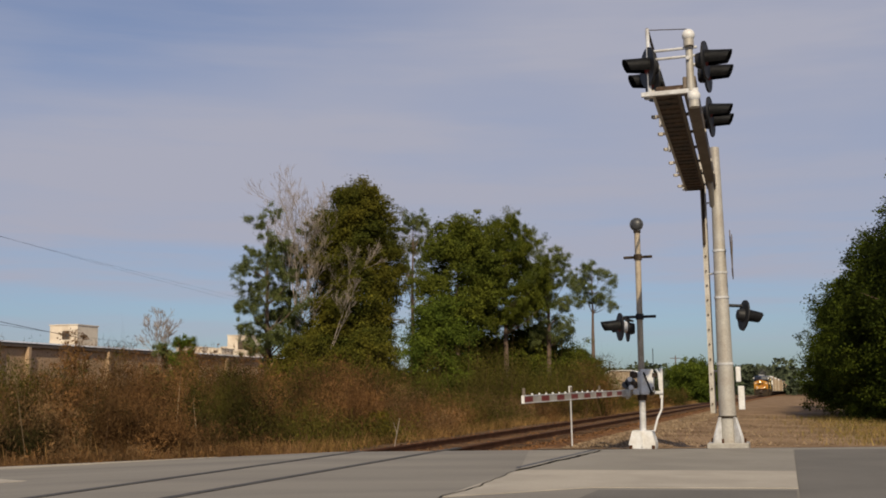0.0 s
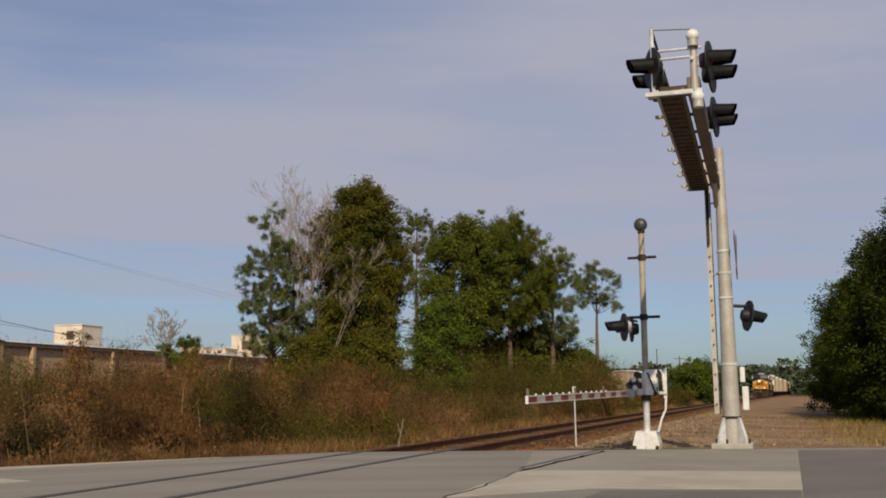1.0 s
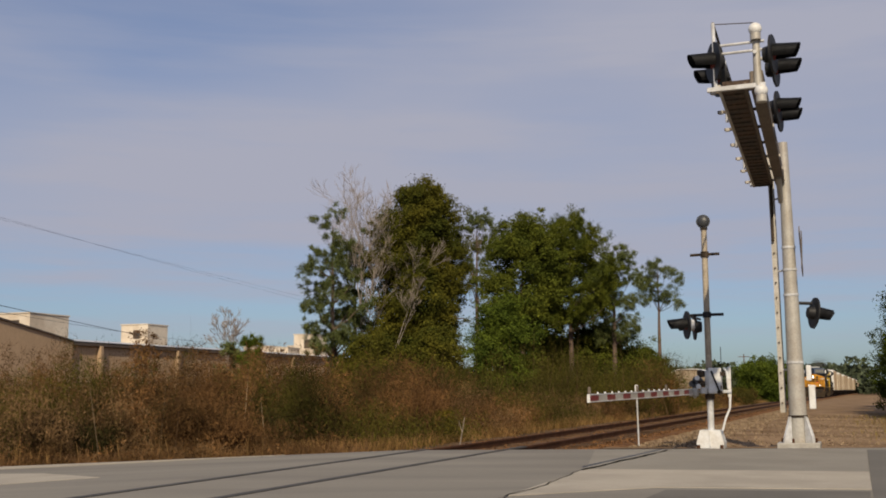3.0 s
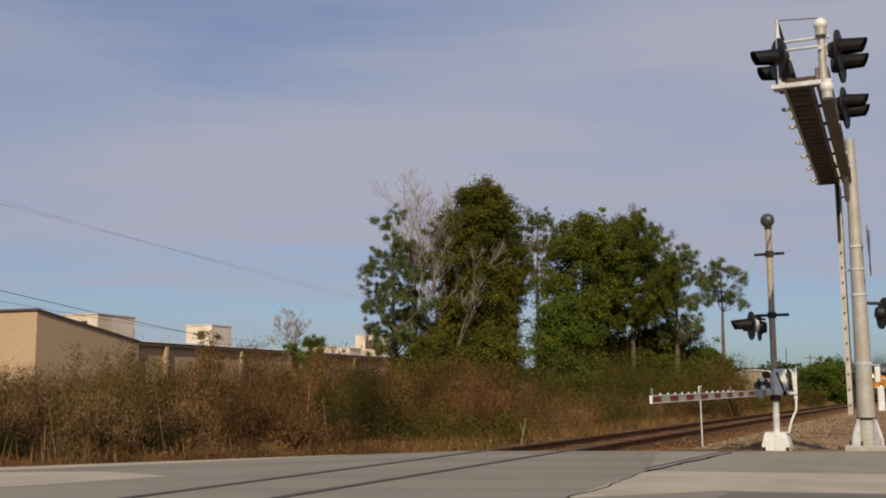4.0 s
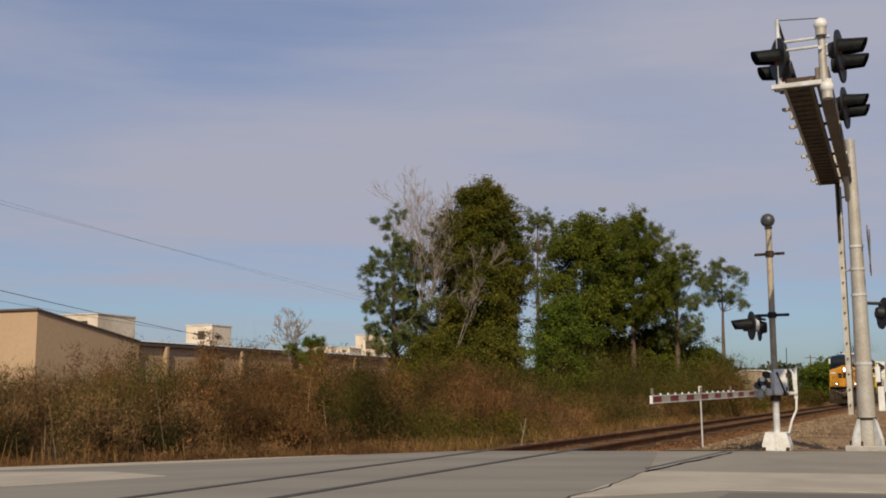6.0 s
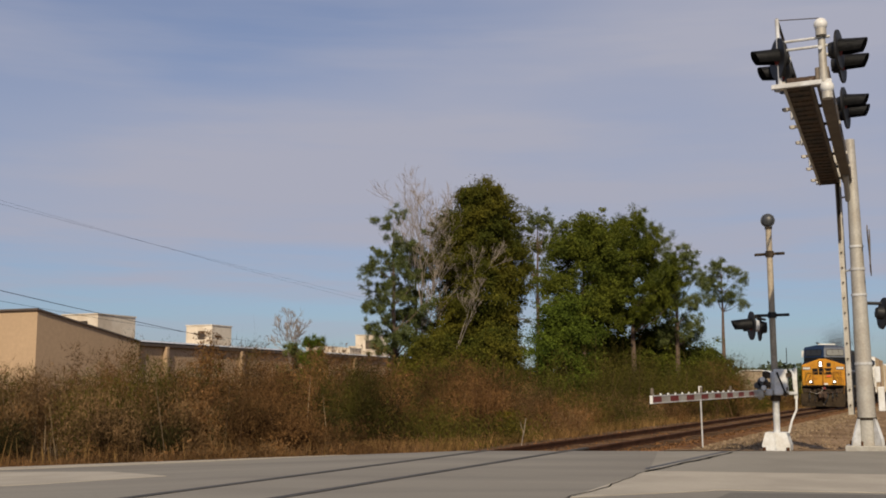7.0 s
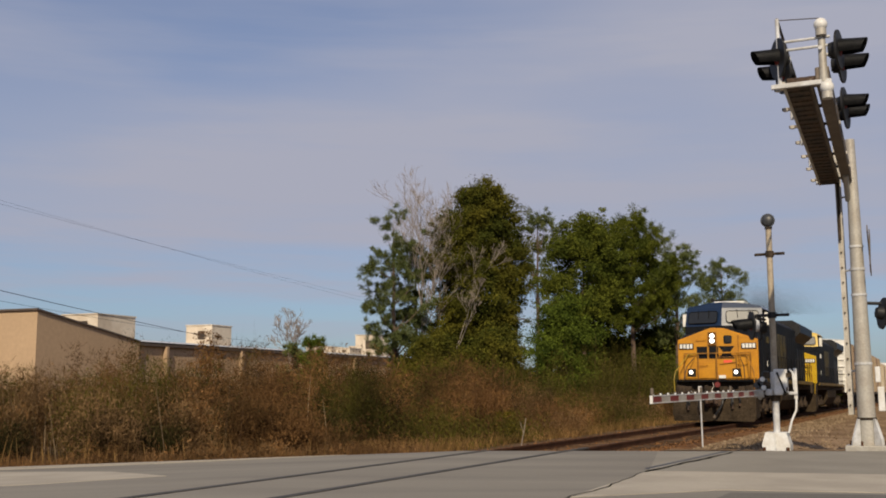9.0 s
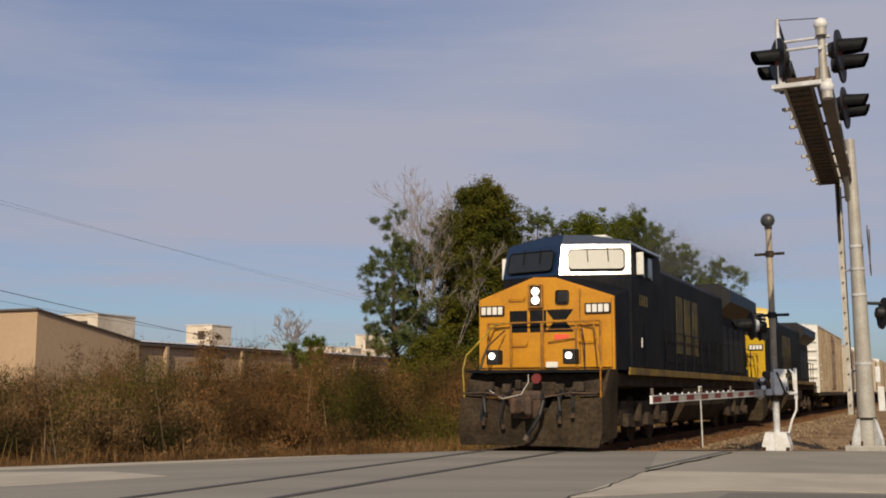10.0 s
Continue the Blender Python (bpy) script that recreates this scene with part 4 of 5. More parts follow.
    box(bm, 0.38, -0.01, 2.30, 0.32, 0.012, 0.10)
    part("warning_label", bm, HAZARD, top, "small red warning label")
    # cab: a front of two facets that meet in the middle
    bm = B()
    outline = [(-1.5, 1.52), (0, 1.06), (1.5, 1.52), (1.52, 4.4), (-1.52, 4.4)]
    levels = [(1.7, 0.0, 1.0, 0), (3.72, 0.0, 1.0, 0), (4.42, 0.20, 0.97, 0)]
    rings = []
    for z, back, k, _ in levels:
        rings.append([bm.verts.new((x * k, y + (back if y < 2 else 0), z)) for x, y in outline])
    for a_, b_ in zip(rings, rings[1:]):
        for i in range(5):
            bm.faces.new((a_[i], a_[(i + 1) % 5], b_[(i + 1) % 5], b_[i]))
    bm.faces.new(rings[-1]), bm.faces.new(rings[0][::-1])
    bmesh.ops.recalc_face_normals(bm, faces=bm.faces[:])
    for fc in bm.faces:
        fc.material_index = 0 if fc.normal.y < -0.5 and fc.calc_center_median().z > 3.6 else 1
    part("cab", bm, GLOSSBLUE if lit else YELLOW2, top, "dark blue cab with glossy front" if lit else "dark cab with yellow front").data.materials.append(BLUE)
    bm = B()
    prism(bm, [(-1.47, 4.41), (0, 4.41), (1.47, 4.41), (1.40, 4.50), (0.6, 4.64), (0, 4.66), (-0.6, 4.64), (-1.40, 4.50)], "y", 1.52, 4.5)
    for v in bm.verts:
        if v.co.y < 2:
            v.co.y = 1.735 - 0.46 * (1 - abs(v.co.x) / 1.5) + (v.co.z - 4.41) * 0.5
    part("cab_roof", bm, GLOSSBLUE if lit else YELLOW2, top)
    bm = B()
    box(bm, 0.1, 2.9, 4.72, 1.2, 0.9, 0.10, 0.03)
    part("roof_unit", bm, BARGREY, top, "pale rooftop unit")
    bm = B()
    tube(bm, (-0.5, 3.5, 4.78), (-0.5, 2.9, 4.78), 0.05, 0.09, seg=10)
    tube(bm, (-0.6, 3.3, 4.85), (-0.6, 2.7, 4.85), 0.04, 0.08, seg=10)
    part("horn", bm, BLACK, top, smooth=True)
    lean_ = math.degrees(math.atan2(0.2, 0.70))
    for sx in (-1, 1):
        frame_at = pose(sx * 0.76, 1.36 - 0.004, 4.06, 0, 0, sx * 17.05) @ pose(0, 0, 0, -lean_ * 0.96, 0, 0)
        bm = B()
        prism(bm, [(-0.61, -0.17), (-0.55, -0.235), (0.55, -0.235), (0.61, -0.17), (0.61, 0.17), (0.55, 0.235), (-0.55, 0.235), (-0.61, 0.17)], "y", -0.01, 0.01)
        pane = part("windscreen", bm, DUSTYGLASS, top, "sloped windscreen in a rubber frame", False, frame_at @ pose(0, -0.012, 0))
        for x, z, w, h in ((0, 0.24, 1.14, 0.026), (0, -0.24, 1.14, 0.026), (0.617, 0, 0.026, 0.36), (-0.617, 0, 0.026, 0.36)):
            bm = B()
            box(bm, x, -0.015, z, w, 0.03, h, 0.01)
            part("window_rubber", bm, RUBBER, pane)
        for x in (-1, 1):
            for z in (-1, 1):
                bm = B()
                grab(bm, [(x * 0.617, -0.012, z * 0.17), (x * 0.56, -0.012, z * 0.24)], 0.014)
                part("window_rubber", bm, RUBBER, pane)
        for x in (-0.2, 0.25):
            bm = B()
            grab(bm, [(x, -0.03, 0.3), (x + 0.02, -0.04, -0.05)], 0.012)
            part("wiper", bm, RUBBER, pane)
        bm = B()
        box(bm, sx * 1.515, 2.35, 4.0, 0.03, 0.62, 0.5, 0.03)
        part("cab_window", bm, GLASS, top, "dark cab side window")
        bm = B()
        box(bm, sx * 1.53, 3.15, 4.0, 0.03, 0.42, 0.5, 0.03)
        part("cab_window", bm, GLASS, top, "dark cab side window")
        bm = B()
        box(bm, sx * 1.6, 1.95, 4.0, 0.16, 0.03, 0.5, 0.01)
        part("wind_deflector", bm, BARGREY, top, "pale wind deflector")
        bm = B()
        box(bm, sx * 1.53, 2.8, 4.33, 0.1, 1.8, 0.04, 0.01)
        part("rain_gutter", bm, BLUE, top)
        for k in range(4):
            bm = B()
            box(bm, sx * 1.522, 2.2 + 0.22 * k, 3.2, 0.01, 0.12, 0.24)
            part("number_bar", bm, GHOST if lit else BARGREY, top, "faded number bar")
        bm = B()
        box(bm, sx * 1.52, 3.0, 2.2, 0.02, 0.75, 1.0, 0.01)
        part("cab_locker_door", bm, BLUE, top)
        bm = B()
        box(bm, sx * 1.525, 2.3, 2.25, 0.02, 0.05, 0.22, 0.005)
        part("door_handle", bm, BARGREY, top)
    # hood
    bm = B()
    prism(bm, [(-1.35, 1.68), (1.35, 1.68), (1.35, 4.12), (1.0, 4.36), (-1.0, 4.36), (-1.35, 4.12)], "y", 4.4, 13.9)
    bmesh.ops.bevel(bm, geom=bm.edges[:], offset=0.03, segments=1, affect="EDGES")
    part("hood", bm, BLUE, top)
    for sx in (-1, 1):
        for k in range(11):
            bm = B()
            box(bm, sx * 1.356, 4.95 + 0.83 * k, 2.75, 0.02, 0.74, 1.7, 0.01)
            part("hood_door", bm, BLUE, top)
        blocks = part("side_emblem", box(B(), sx * 1.375, 9.2, 2.9, 0.012, 0.75, 1.5), GHOST, top, "faded yellow side emblem")
        for y in (7.1, 8.15):
            bm = B()
            box(bm, sx * 1.375, y, 2.9, 0.012, 0.75, 1.5)
            part("emblem_block", bm, GHOST, blocks)
        for k in range(13):
            bm = B()
            grab(bm, [(sx * 1.47, 5.0 + 1.15 * k, 1.68), (sx * 1.47, 5.0 + 1.15 * k, 2.65)], 0.018)
            part("handrail_stanchion", bm, BLUE, top)
        bm = B()
        grab(bm, [(sx * 1.47, 4.6, 2.65), (sx * 1.47, 19.4, 2.65)], 0.016)
        part("side_handrail", bm, BLUE, top)
    # engine exhaust, dynamic brake and radiator wings
    bm = B()
    box(bm, 0, 9.0, 4.45, 0.8, 0.5, 0.25, 0.04)
    part("exhaust_stack", bm, GRIME, top)
    for k in range(3):
        bm = B()
        tube(bm, (0, 6.0 + 1.0 * k, 4.34), (0, 6.0 + 1.0 * k, 4.46), 0.4, seg=20)
        part("roof_fan", bm, GRIME, top, smooth=True)
    bm = B()
    prism(bm, [(-1.1, 1.68), (1.1, 1.68), (1.1, 3.7), (-1.1, 3.7)], "y", 13.9, 20.2)
    part("radiator_room", bm, BLUE, top)
    bm = B()
    prism(bm, [(-1.05, 3.62), (1.05, 3.62), (1.56, 4.05), (1.56, 4.42), (1.2, 4.66), (-1.2, 4.66), (-1.56, 4.42), (-1.56, 4.05)], "y", 14.2, 20.0)
    bm.normal_update()
    # the shade under and at the ends of the wings is painted black
    for fc in bm.faces:
        fc.material_index = 1 if fc.normal.z < -0.2 or abs(fc.normal.y) > 0.9 else 0
    part("radiator_wing", bm, RADBLUE, top, "overhanging dark blue radiator wings, shaded faces in black").data.materials.append(BLACK)
    for sx in (-1, 1):
        for k in range(5):
            bm = B()
            box(bm, sx * 1.108, 14.6 + 1.1 * k, 2.6, 0.02, 0.9, 1.5, 0.01)
            part("vent_panel", bm, BLACK, top)
    bm = B()
    box(bm, 0, 20.75, 1.3, 2.85, 0.7, 0.45, 0.04)
    part("rear_beam", bm, GRIME, top)
    bm = B()
    box(bm, 0, 21.3, 0.88, 0.3, 0.6, 0.3, 0.04)
    part("coupler", bm, DARKRUST, top)
    return top


def boxcar(name, label, side, end, high, length):
    """A freight car of that length over its couplers; its front end is at y = 0.4."""
    top = root(name, label, "freight car", group="train")
    L0, L1 = 0.4, length - 0.5
    bm = B()
    box(bm, 0, (L0 + L1) / 2, (1.1 + high) / 2, 2.9, L1 - L0 - 0.1, high - 1.1, 0.03)
    part("body", bm, side, top)
    n = max(6, int((L1 - L0) / 0.95))
    for sx in (-1, 1):
        for k in range(n + 1):
            bm = B()
            box(bm, sx * 1.48, L0 + 0.1 + (L1 - L0 - 0.2) * k / n, (1.1 + high) / 2, 0.08, 0.10, high - 1.15)
            part("side_post", bm, side, top)
        bm = B()
        box(bm, sx * 1.49, (L0 + L1) / 2 + 0.6, (1.15 + high) / 2 + 0.02, 0.09, 3.0, high - 1.55, 0.02)
        door = part("sliding_door", bm, CARRUST, top, "rust-stained sliding door")
        for k in range(5):
            bm = B()
            box(bm, sx * 1.545, (L0 + L1) / 2 + 0.6, 1.6 + (high - 2.1) * k / 4, 0.03, 2.8, 0.06)
            part("door_rib", bm, CARRUST, door)
        bm = B()
        box(bm, sx * 1.46, (L0 + L1) / 2, 1.05, 0.1, L1 - L0, 0.22)
        part("side_sill", bm, GRIME, top)
        for z in (1.5, 1.9, 2.3, 2.7):
            bm = B()
            grab(bm, [(sx * 1.46, L0 + 0.15, z), (sx * 1.56, L0 + 0.15, z), (sx * 1.56, L0 + 0.55, z), (sx * 1.46, L0 + 0.55, z)], 0.014)
            part("grab_iron", bm, end, top)
    for y, s in ((L0, -1), (L1, 1)):
        bm = B()
        box(bm, 0, y + 0.02 * s, (1.1 + high) / 2, 2.96, 0.08, high - 1.1, 0.02)
        sheet = part("end_wall", bm, end, top, "ribbed end wall")
        for k in range(7):
            bm = B()
            box(bm, 0, y + s * 0.09, 1.5 + (high - 1.9) * k / 6, 2.8, 0.12, 0.16, 0.05)
            part("end_rib", bm, end, sheet)
        bm = B()
        box(bm, 0, y + s * 0.35, 0.88, 0.28, 0.8, 0.26, 0.04)
        part("coupler", bm, DARKRUST, top)
        truck(top, y - s * 1.9, 2, 0.46, 1.75)
    bm = B()
    prism(bm, [(-1.5, high - 0.02), (1.5, high - 0.02), (1.45, high + 0.05), (0, high + 0.16), (-1.45, high + 0.05)], "y", L0, L1)
    part("roof", bm, SILVER, top)
    return top


TRAIN = []  # (thing, metres behind the leading nose)
lead = locomotive("dark blue and yellow diesel locomotive with lit headlights", YELLOW, True)
TRAIN.append((lead, 0.0))
TRAIN.append((locomotive("second dark blue diesel locomotive with lemon yellow nose", YELLOW2, False), 22.3))
first = boxcar("boxcar", "tan high boxcar with white ribbed end and rusty door", CARTAN, CARWHITE, 4.95, 18.2)
low = boxcar("boxcar", "weathered silver-grey boxcar with white end", paint("grey boxcar side", (0.45, 0.40, 0.32), 0.7, vary=0.12, size=0.8, fine=9, second=(0.36, 0.28, 0.19), bump=0.1), CARWHITE, 4.55, 18.2)
TRAIN += [(first, 44.3), (low, 62.5)]
for i in range(2, 16):
    TRAIN.append((copy_thing(first if i % 3 else low, pose(0, 0, 0)), 44.3 + 18.2 * i))


def smoke():
    """Exhaust haze in fine flakes, carried along over the engine."""
    rng = np.random.default_rng(12)
    n, m = 90000, 60000
    k = rng.random(n) ** 0.8
    trail = np.stack([rng.normal(0, 0.5, n) * (0.6 + 1.8 * k) + 0.3 * k, 10.0 + 17.0 * k ** 1.3 + rng.normal(0, 0.6, n), 4.5 + 1.3 * k + np.abs(rng.normal(0, 0.7, n)) * (0.4 + k)], axis=1)
    puff = np.stack([rng.normal(0, 0.6, m), 11.5 + rng.normal(0, 1.1, m), 4.9 + np.abs(rng.normal(0, 0.75, m))], axis=1)
    ob = new("exhaust_smoke", quads("exhaust_smoke", leaves(rng, np.concatenate([trail, puff]), 0.008, 0.008), SOOT))
    tagged(ob, "dark thin exhaust haze above the leading locomotive", "smoke", kind="stuff")
    return ob


TRAIN.append((smoke(), 0.0))


# ---- buildings ----
def warehouse():
    top = root("warehouse", "long tan metal warehouse behind the brush", "building", pose(-50, 51.85, -0.4))
    bm = B()
    prism(bm, [(0, 0), (9.65, 0), (9.65, 4.93), (0, 6.5)], "x", -30, 0)
    part("tall_wall", bm, TANWALL, top, "tan metal wall with sloping top")
    bm = B()
    prism(bm, [(-0.15, 6.5), (9.65, 4.93), (9.65, 5.03), (-0.15, 6.62)], "x", -30.2, 0.12)
    part("roof_edge", bm, ROOF, top, "brown roof edge")
    bm = B()
    box(bm, -15.4, 44, 2.35, 30, 68.6, 4.7)
    part("low_wall", bm, TANWALL, top)
    bm = B()
    box(bm, -0.34, 44, 4.84, 0.40, 68.6, 0.28, 0.03)
    part("fascia", bm, ROOF, top, "brown roof edge")
    bm = B()
    prism(bm, [(-0.10, 4.99), (-3.0, 5.3), (-8.0, 5.6), (-30.4, 5.0), (-30.4, 4.72), (-0.5, 4.72), (-0.5, 4.985)], "y", 9.7, 78.3)
    part("low_roof", bm, SILVER, top, "shallow grey sheet metal roof")
    for k in range(7):
        bm = B()
        box(bm, -0.2, 12.9 + 9.5 * k, 2.35, 0.32, 0.30, 4.75, 0.02)
        part("canopy_post", bm, TANWALL, top, "tan canopy post")


warehouse()


def roof_unit(x, y, z, sx, sy, sz):
    top = root("roof_unit", "white rooftop air handling unit on the warehouse", "air handler", pose(x, y, z), "rooftop units")
    bm = B()
    box(bm, 0, 0, sz / 2, sx, sy, sz, 0.04)
    part("casing", bm, CREAM, top)
    bm = B()
    box(bm, sx * 0.1, -sy / 2 - 0.02, sz * 0.55, sx * 0.25, 0.05, sz * 0.4)
    part("vent", bm, GRATE, top)
    bm = B()
    box(bm, 0, 0, sz + 0.04, sx + 0.1, sy + 0.1, 0.08)
    part("lid", bm, CREAM, top)


roof_unit(-54.2, 62.2, 4.7, 3.2, 4.0, 1.75)
roof_unit(-55.3, 76.9, 4.8, 2.6, 2.8, 1.75)
for x, y, w, h in ((-54, 104, 2.6, 2.6), (-56, 108, 4.5, 1.6), (-53.5, 98, 1.6, 1.0), (-58, 101, 3.0, 1.3)):
    roof_unit(x, y, 4.8, w, 2.5, h - 0.4)


def far_building():
    top = root("far_shed", "distant pale tan shed behind the trees", "building", pose(-37.5, 262, -0.4))
    bm = B()
    prism(bm, [(-4.2, 0), (4.2, 0), (4.2, 5.2), (2.2, 6.3), (-2.2, 6.3), (-4.2, 5.4)], "y", 0, 30)
    part("wall", bm, CARTAN, top)
    bm = B()
    prism(bm, [(-4.4, 5.3), (-2.2, 6.35), (2.2, 6.35), (4.4, 5.1), (4.4, 5.2), (2.2, 6.5), (-2.2, 6.5), (-4.4, 5.45)], "y", -0.3, 30)
    part("roof", bm, CARWHITE, top)


far_building()


def utility_pole(x, y, h):
    top = root("utility_pole", "distant wooden utility pole with cross arm", "utility pole", pose(x, y, -0.4))
    part("pole", tube(B(), (0, 0, 0), (0, 0, h), 0.16, 0.11), BARK, top)
    part("cross_arm", box(B(), 0, 0, h - 0.6, 2.4, 0.12, 0.14), BARK, top)


utility_pole(-23.6, 250, 9.4)
utility_pole(-39, 28, 11.2)
utility_pole(-46.5, 128, 11)


def wire(p, q, sag, r):
    bm = B()
    p, q = Vector(p), Vector(q)
    rings = []
    for i in range(17):
        c = p.lerp(q, i / 16) - Vector((0, 0, sag * 4 * (i / 16) * (1 - i / 16)))
        rings.append([bm.verts.new(c + Vector((r * math.cos(w), 0, r * math.sin(w)))) for w in (0, 1.57, 3.14, 4.71)])
    for a_, b_ in zip(rings, rings[1:]):
        for k in range(4):
            bm.faces.new((a_[k], a_[(k + 1) % 4], b_[(k + 1) % 4], b_[k]))
    solid("overhead_wire", bm, WIRE, "thin dark overhead wire", "wire", group="overhead wires")


wire((-39, 28, 6.8), (-48.7, 69.9, 5.0), 0.15, 0.017)
wire((-39.6, 28, 10.4), (-46.0, 128, 8.2), 0.3, 0.005)
wire((-38.4, 28, 10.4), (-47.0, 128, 8.0), 0.5, 0.005)
wire((-39, 28, 6.0), (-48.7, 80.0, 4.9), 0.3, 0.009)


# ---- trees ----
def limb_mesh(rng, h, r, targets, bend=0.4):
    """A tapered trunk with limbs that reach towards the given points."""
    bm = B()
    pts, n = [], 7
    off = rng.normal(0, bend, (n + 1, 2)).cumsum(0) * 0.35
    off -= off[0]
    for i in range(n + 1):
        pts.append(Vector((off[i, 0], off[i, 1], h * i / n)))
    for i in range(n):
        tube(bm, pts[i], pts[i + 1] + (pts[i + 1] - pts[i]) * 0.03, r * (1 - 0.85 * i / n), r * (1 - 0.85 * (i + 1) / n), seg=8)
    for c in targets:
        c = Vector(c)
        k = max(1, min(n - 1, int((c.z - 0.22 * math.hypot(c.x, c.y)) / h * n)))
        s = pts[k]
        mid = s.lerp(c, 0.5) + Vector((0, 0, -0.06 * (c - s).length))
        rr = r * (1 - 0.85 * k / n) * 0.42
        tube(bm, s, mid, rr, rr * 0.6, seg=5), tube(bm, mid, c, rr * 0.6, rr * 0.2, seg=5)
    return bm


def tree(name, label, x, y, h, wide, low, clumps, per, leaf, mat, seed, round_top=1.0, spread=0.75, bark=None, trunk=0.24, z0=-0.4):
    """A tree h metres high with a crown wide metres across that starts at height low."""
    rng = np.random.default_rng(seed)
    top = root(name, label, "tree", pose(x, y, z0))
    t = rng.random(clumps)
    zc = low + (h - low) * t
    prof = np.sin(np.pi * (0.14 + 0.80 * t) ** round_top) ** 0.6
    ang = rng.uniform(0, 6.283, clumps)
    rad = wide / 2 * prof * np.sqrt(rng.uniform(0.10, 1.0, clumps)) * rng.uniform(0.8, 1.1, clumps)
    cc = np.stack([rad * np.cos(ang), rad * np.sin(ang), zc], axis=1)
    limbs = cc[rng.permutation(clumps)[:min(26, clumps)]]
    part("trunk", limb_mesh(rng, h * 0.93, trunk, limbs, 0.08 if "pine" in name else 0.3), bark or BARK, top, smooth=True)
    # each clump breaks up into tufts of its own
    tufts = 8
    sub = np.repeat(np.arange(clumps), tufts)
    tc = cc[sub] + rng.normal(0, 1, (len(sub), 3)) * spread * np.array([0.75, 0.75, 0.55])
    size = spread * rng.uniform(0.28, 0.75, len(sub))
    idx = np.repeat(np.arange(len(sub)), max(8, int(per * 3.3) // tufts))
    if "pine" in name:
        # needles stand out of their tuft, outwards and up
        feet = tc[idx] + rng.normal(0, 0.34, (len(idx), 3)) * size[idx][:, None]
        out_ = feet * np.array([1, 1, 0]) / (wide / 2)
        pieces = sprays(rng, feet, rng.normal(size=(len(idx), 3)) + 0.5 * out_ + np.array([0, 0, 0.45]), leaf * 1.25, leaf * 0.21)
    else:
        pts = tc[idx] + rng.normal(0, 0.62, (len(idx), 3)) * size[idx][:, None] * np.array([1.0, 1.0, 0.7])
        pieces = leaves(rng, pts, leaf * 0.66, leaf * 0.42)
    ob = new("crown", quads("crown", pieces, mat))
    ob.parent = top
    return top


def bare_tree(x, y, h, seed, stems=7, reach=0.30):
    rng = np.random.default_rng(seed)
    top = root("bare_tree", "leafless tree with pale grey branches", "tree", pose(x, y, -0.4))
    sides = []

    def grow(p, d, length, r, depth):
        q = p + d * length
        a_ = unit(np.cross(d, rng.normal(size=3))[None])[0]
        b_ = np.cross(d, a_)
        ring = [a_ * math.cos(w) + b_ * math.sin(w) for w in (0, 1.257, 2.513, 3.77, 5.027)]
        for u, v in zip(ring, ring[1:] + ring[:1]):
            sides.append((p + u * r, p + v * r, q + v * r * 0.6, q + u * r * 0.6))
        if depth >= 6:
            return
        for _ in range(3 if depth else stems):
            nd = d + rng.normal(size=3) * (0.40 if depth else reach)
            nd[2] = abs(nd[2]) * 0.8 + 0.35
            grow(p + (q - p) * rng.uniform(0.55, 1.0), unit(nd[None])[0], length * rng.uniform(0.5, 0.74), max(r * 0.6, 0.0085), depth + 1)

    grow(np.zeros(3), np.array([0.02, 0, 1.0]), h * 0.38, 0.0042 * h, 0)
    ob = new("bare_crown", quads("bare_crown", np.array(sides), PALEBARK))
    ob.parent = top


def spot(u, d):
    """A place d metres off, on the bearing of a point u across a picture 1568 wide at the end of the pan."""
    b = radians(23.752) - math.atan((u - 784) / 1950)
    return -d * math.sin(b), d * math.cos(b)


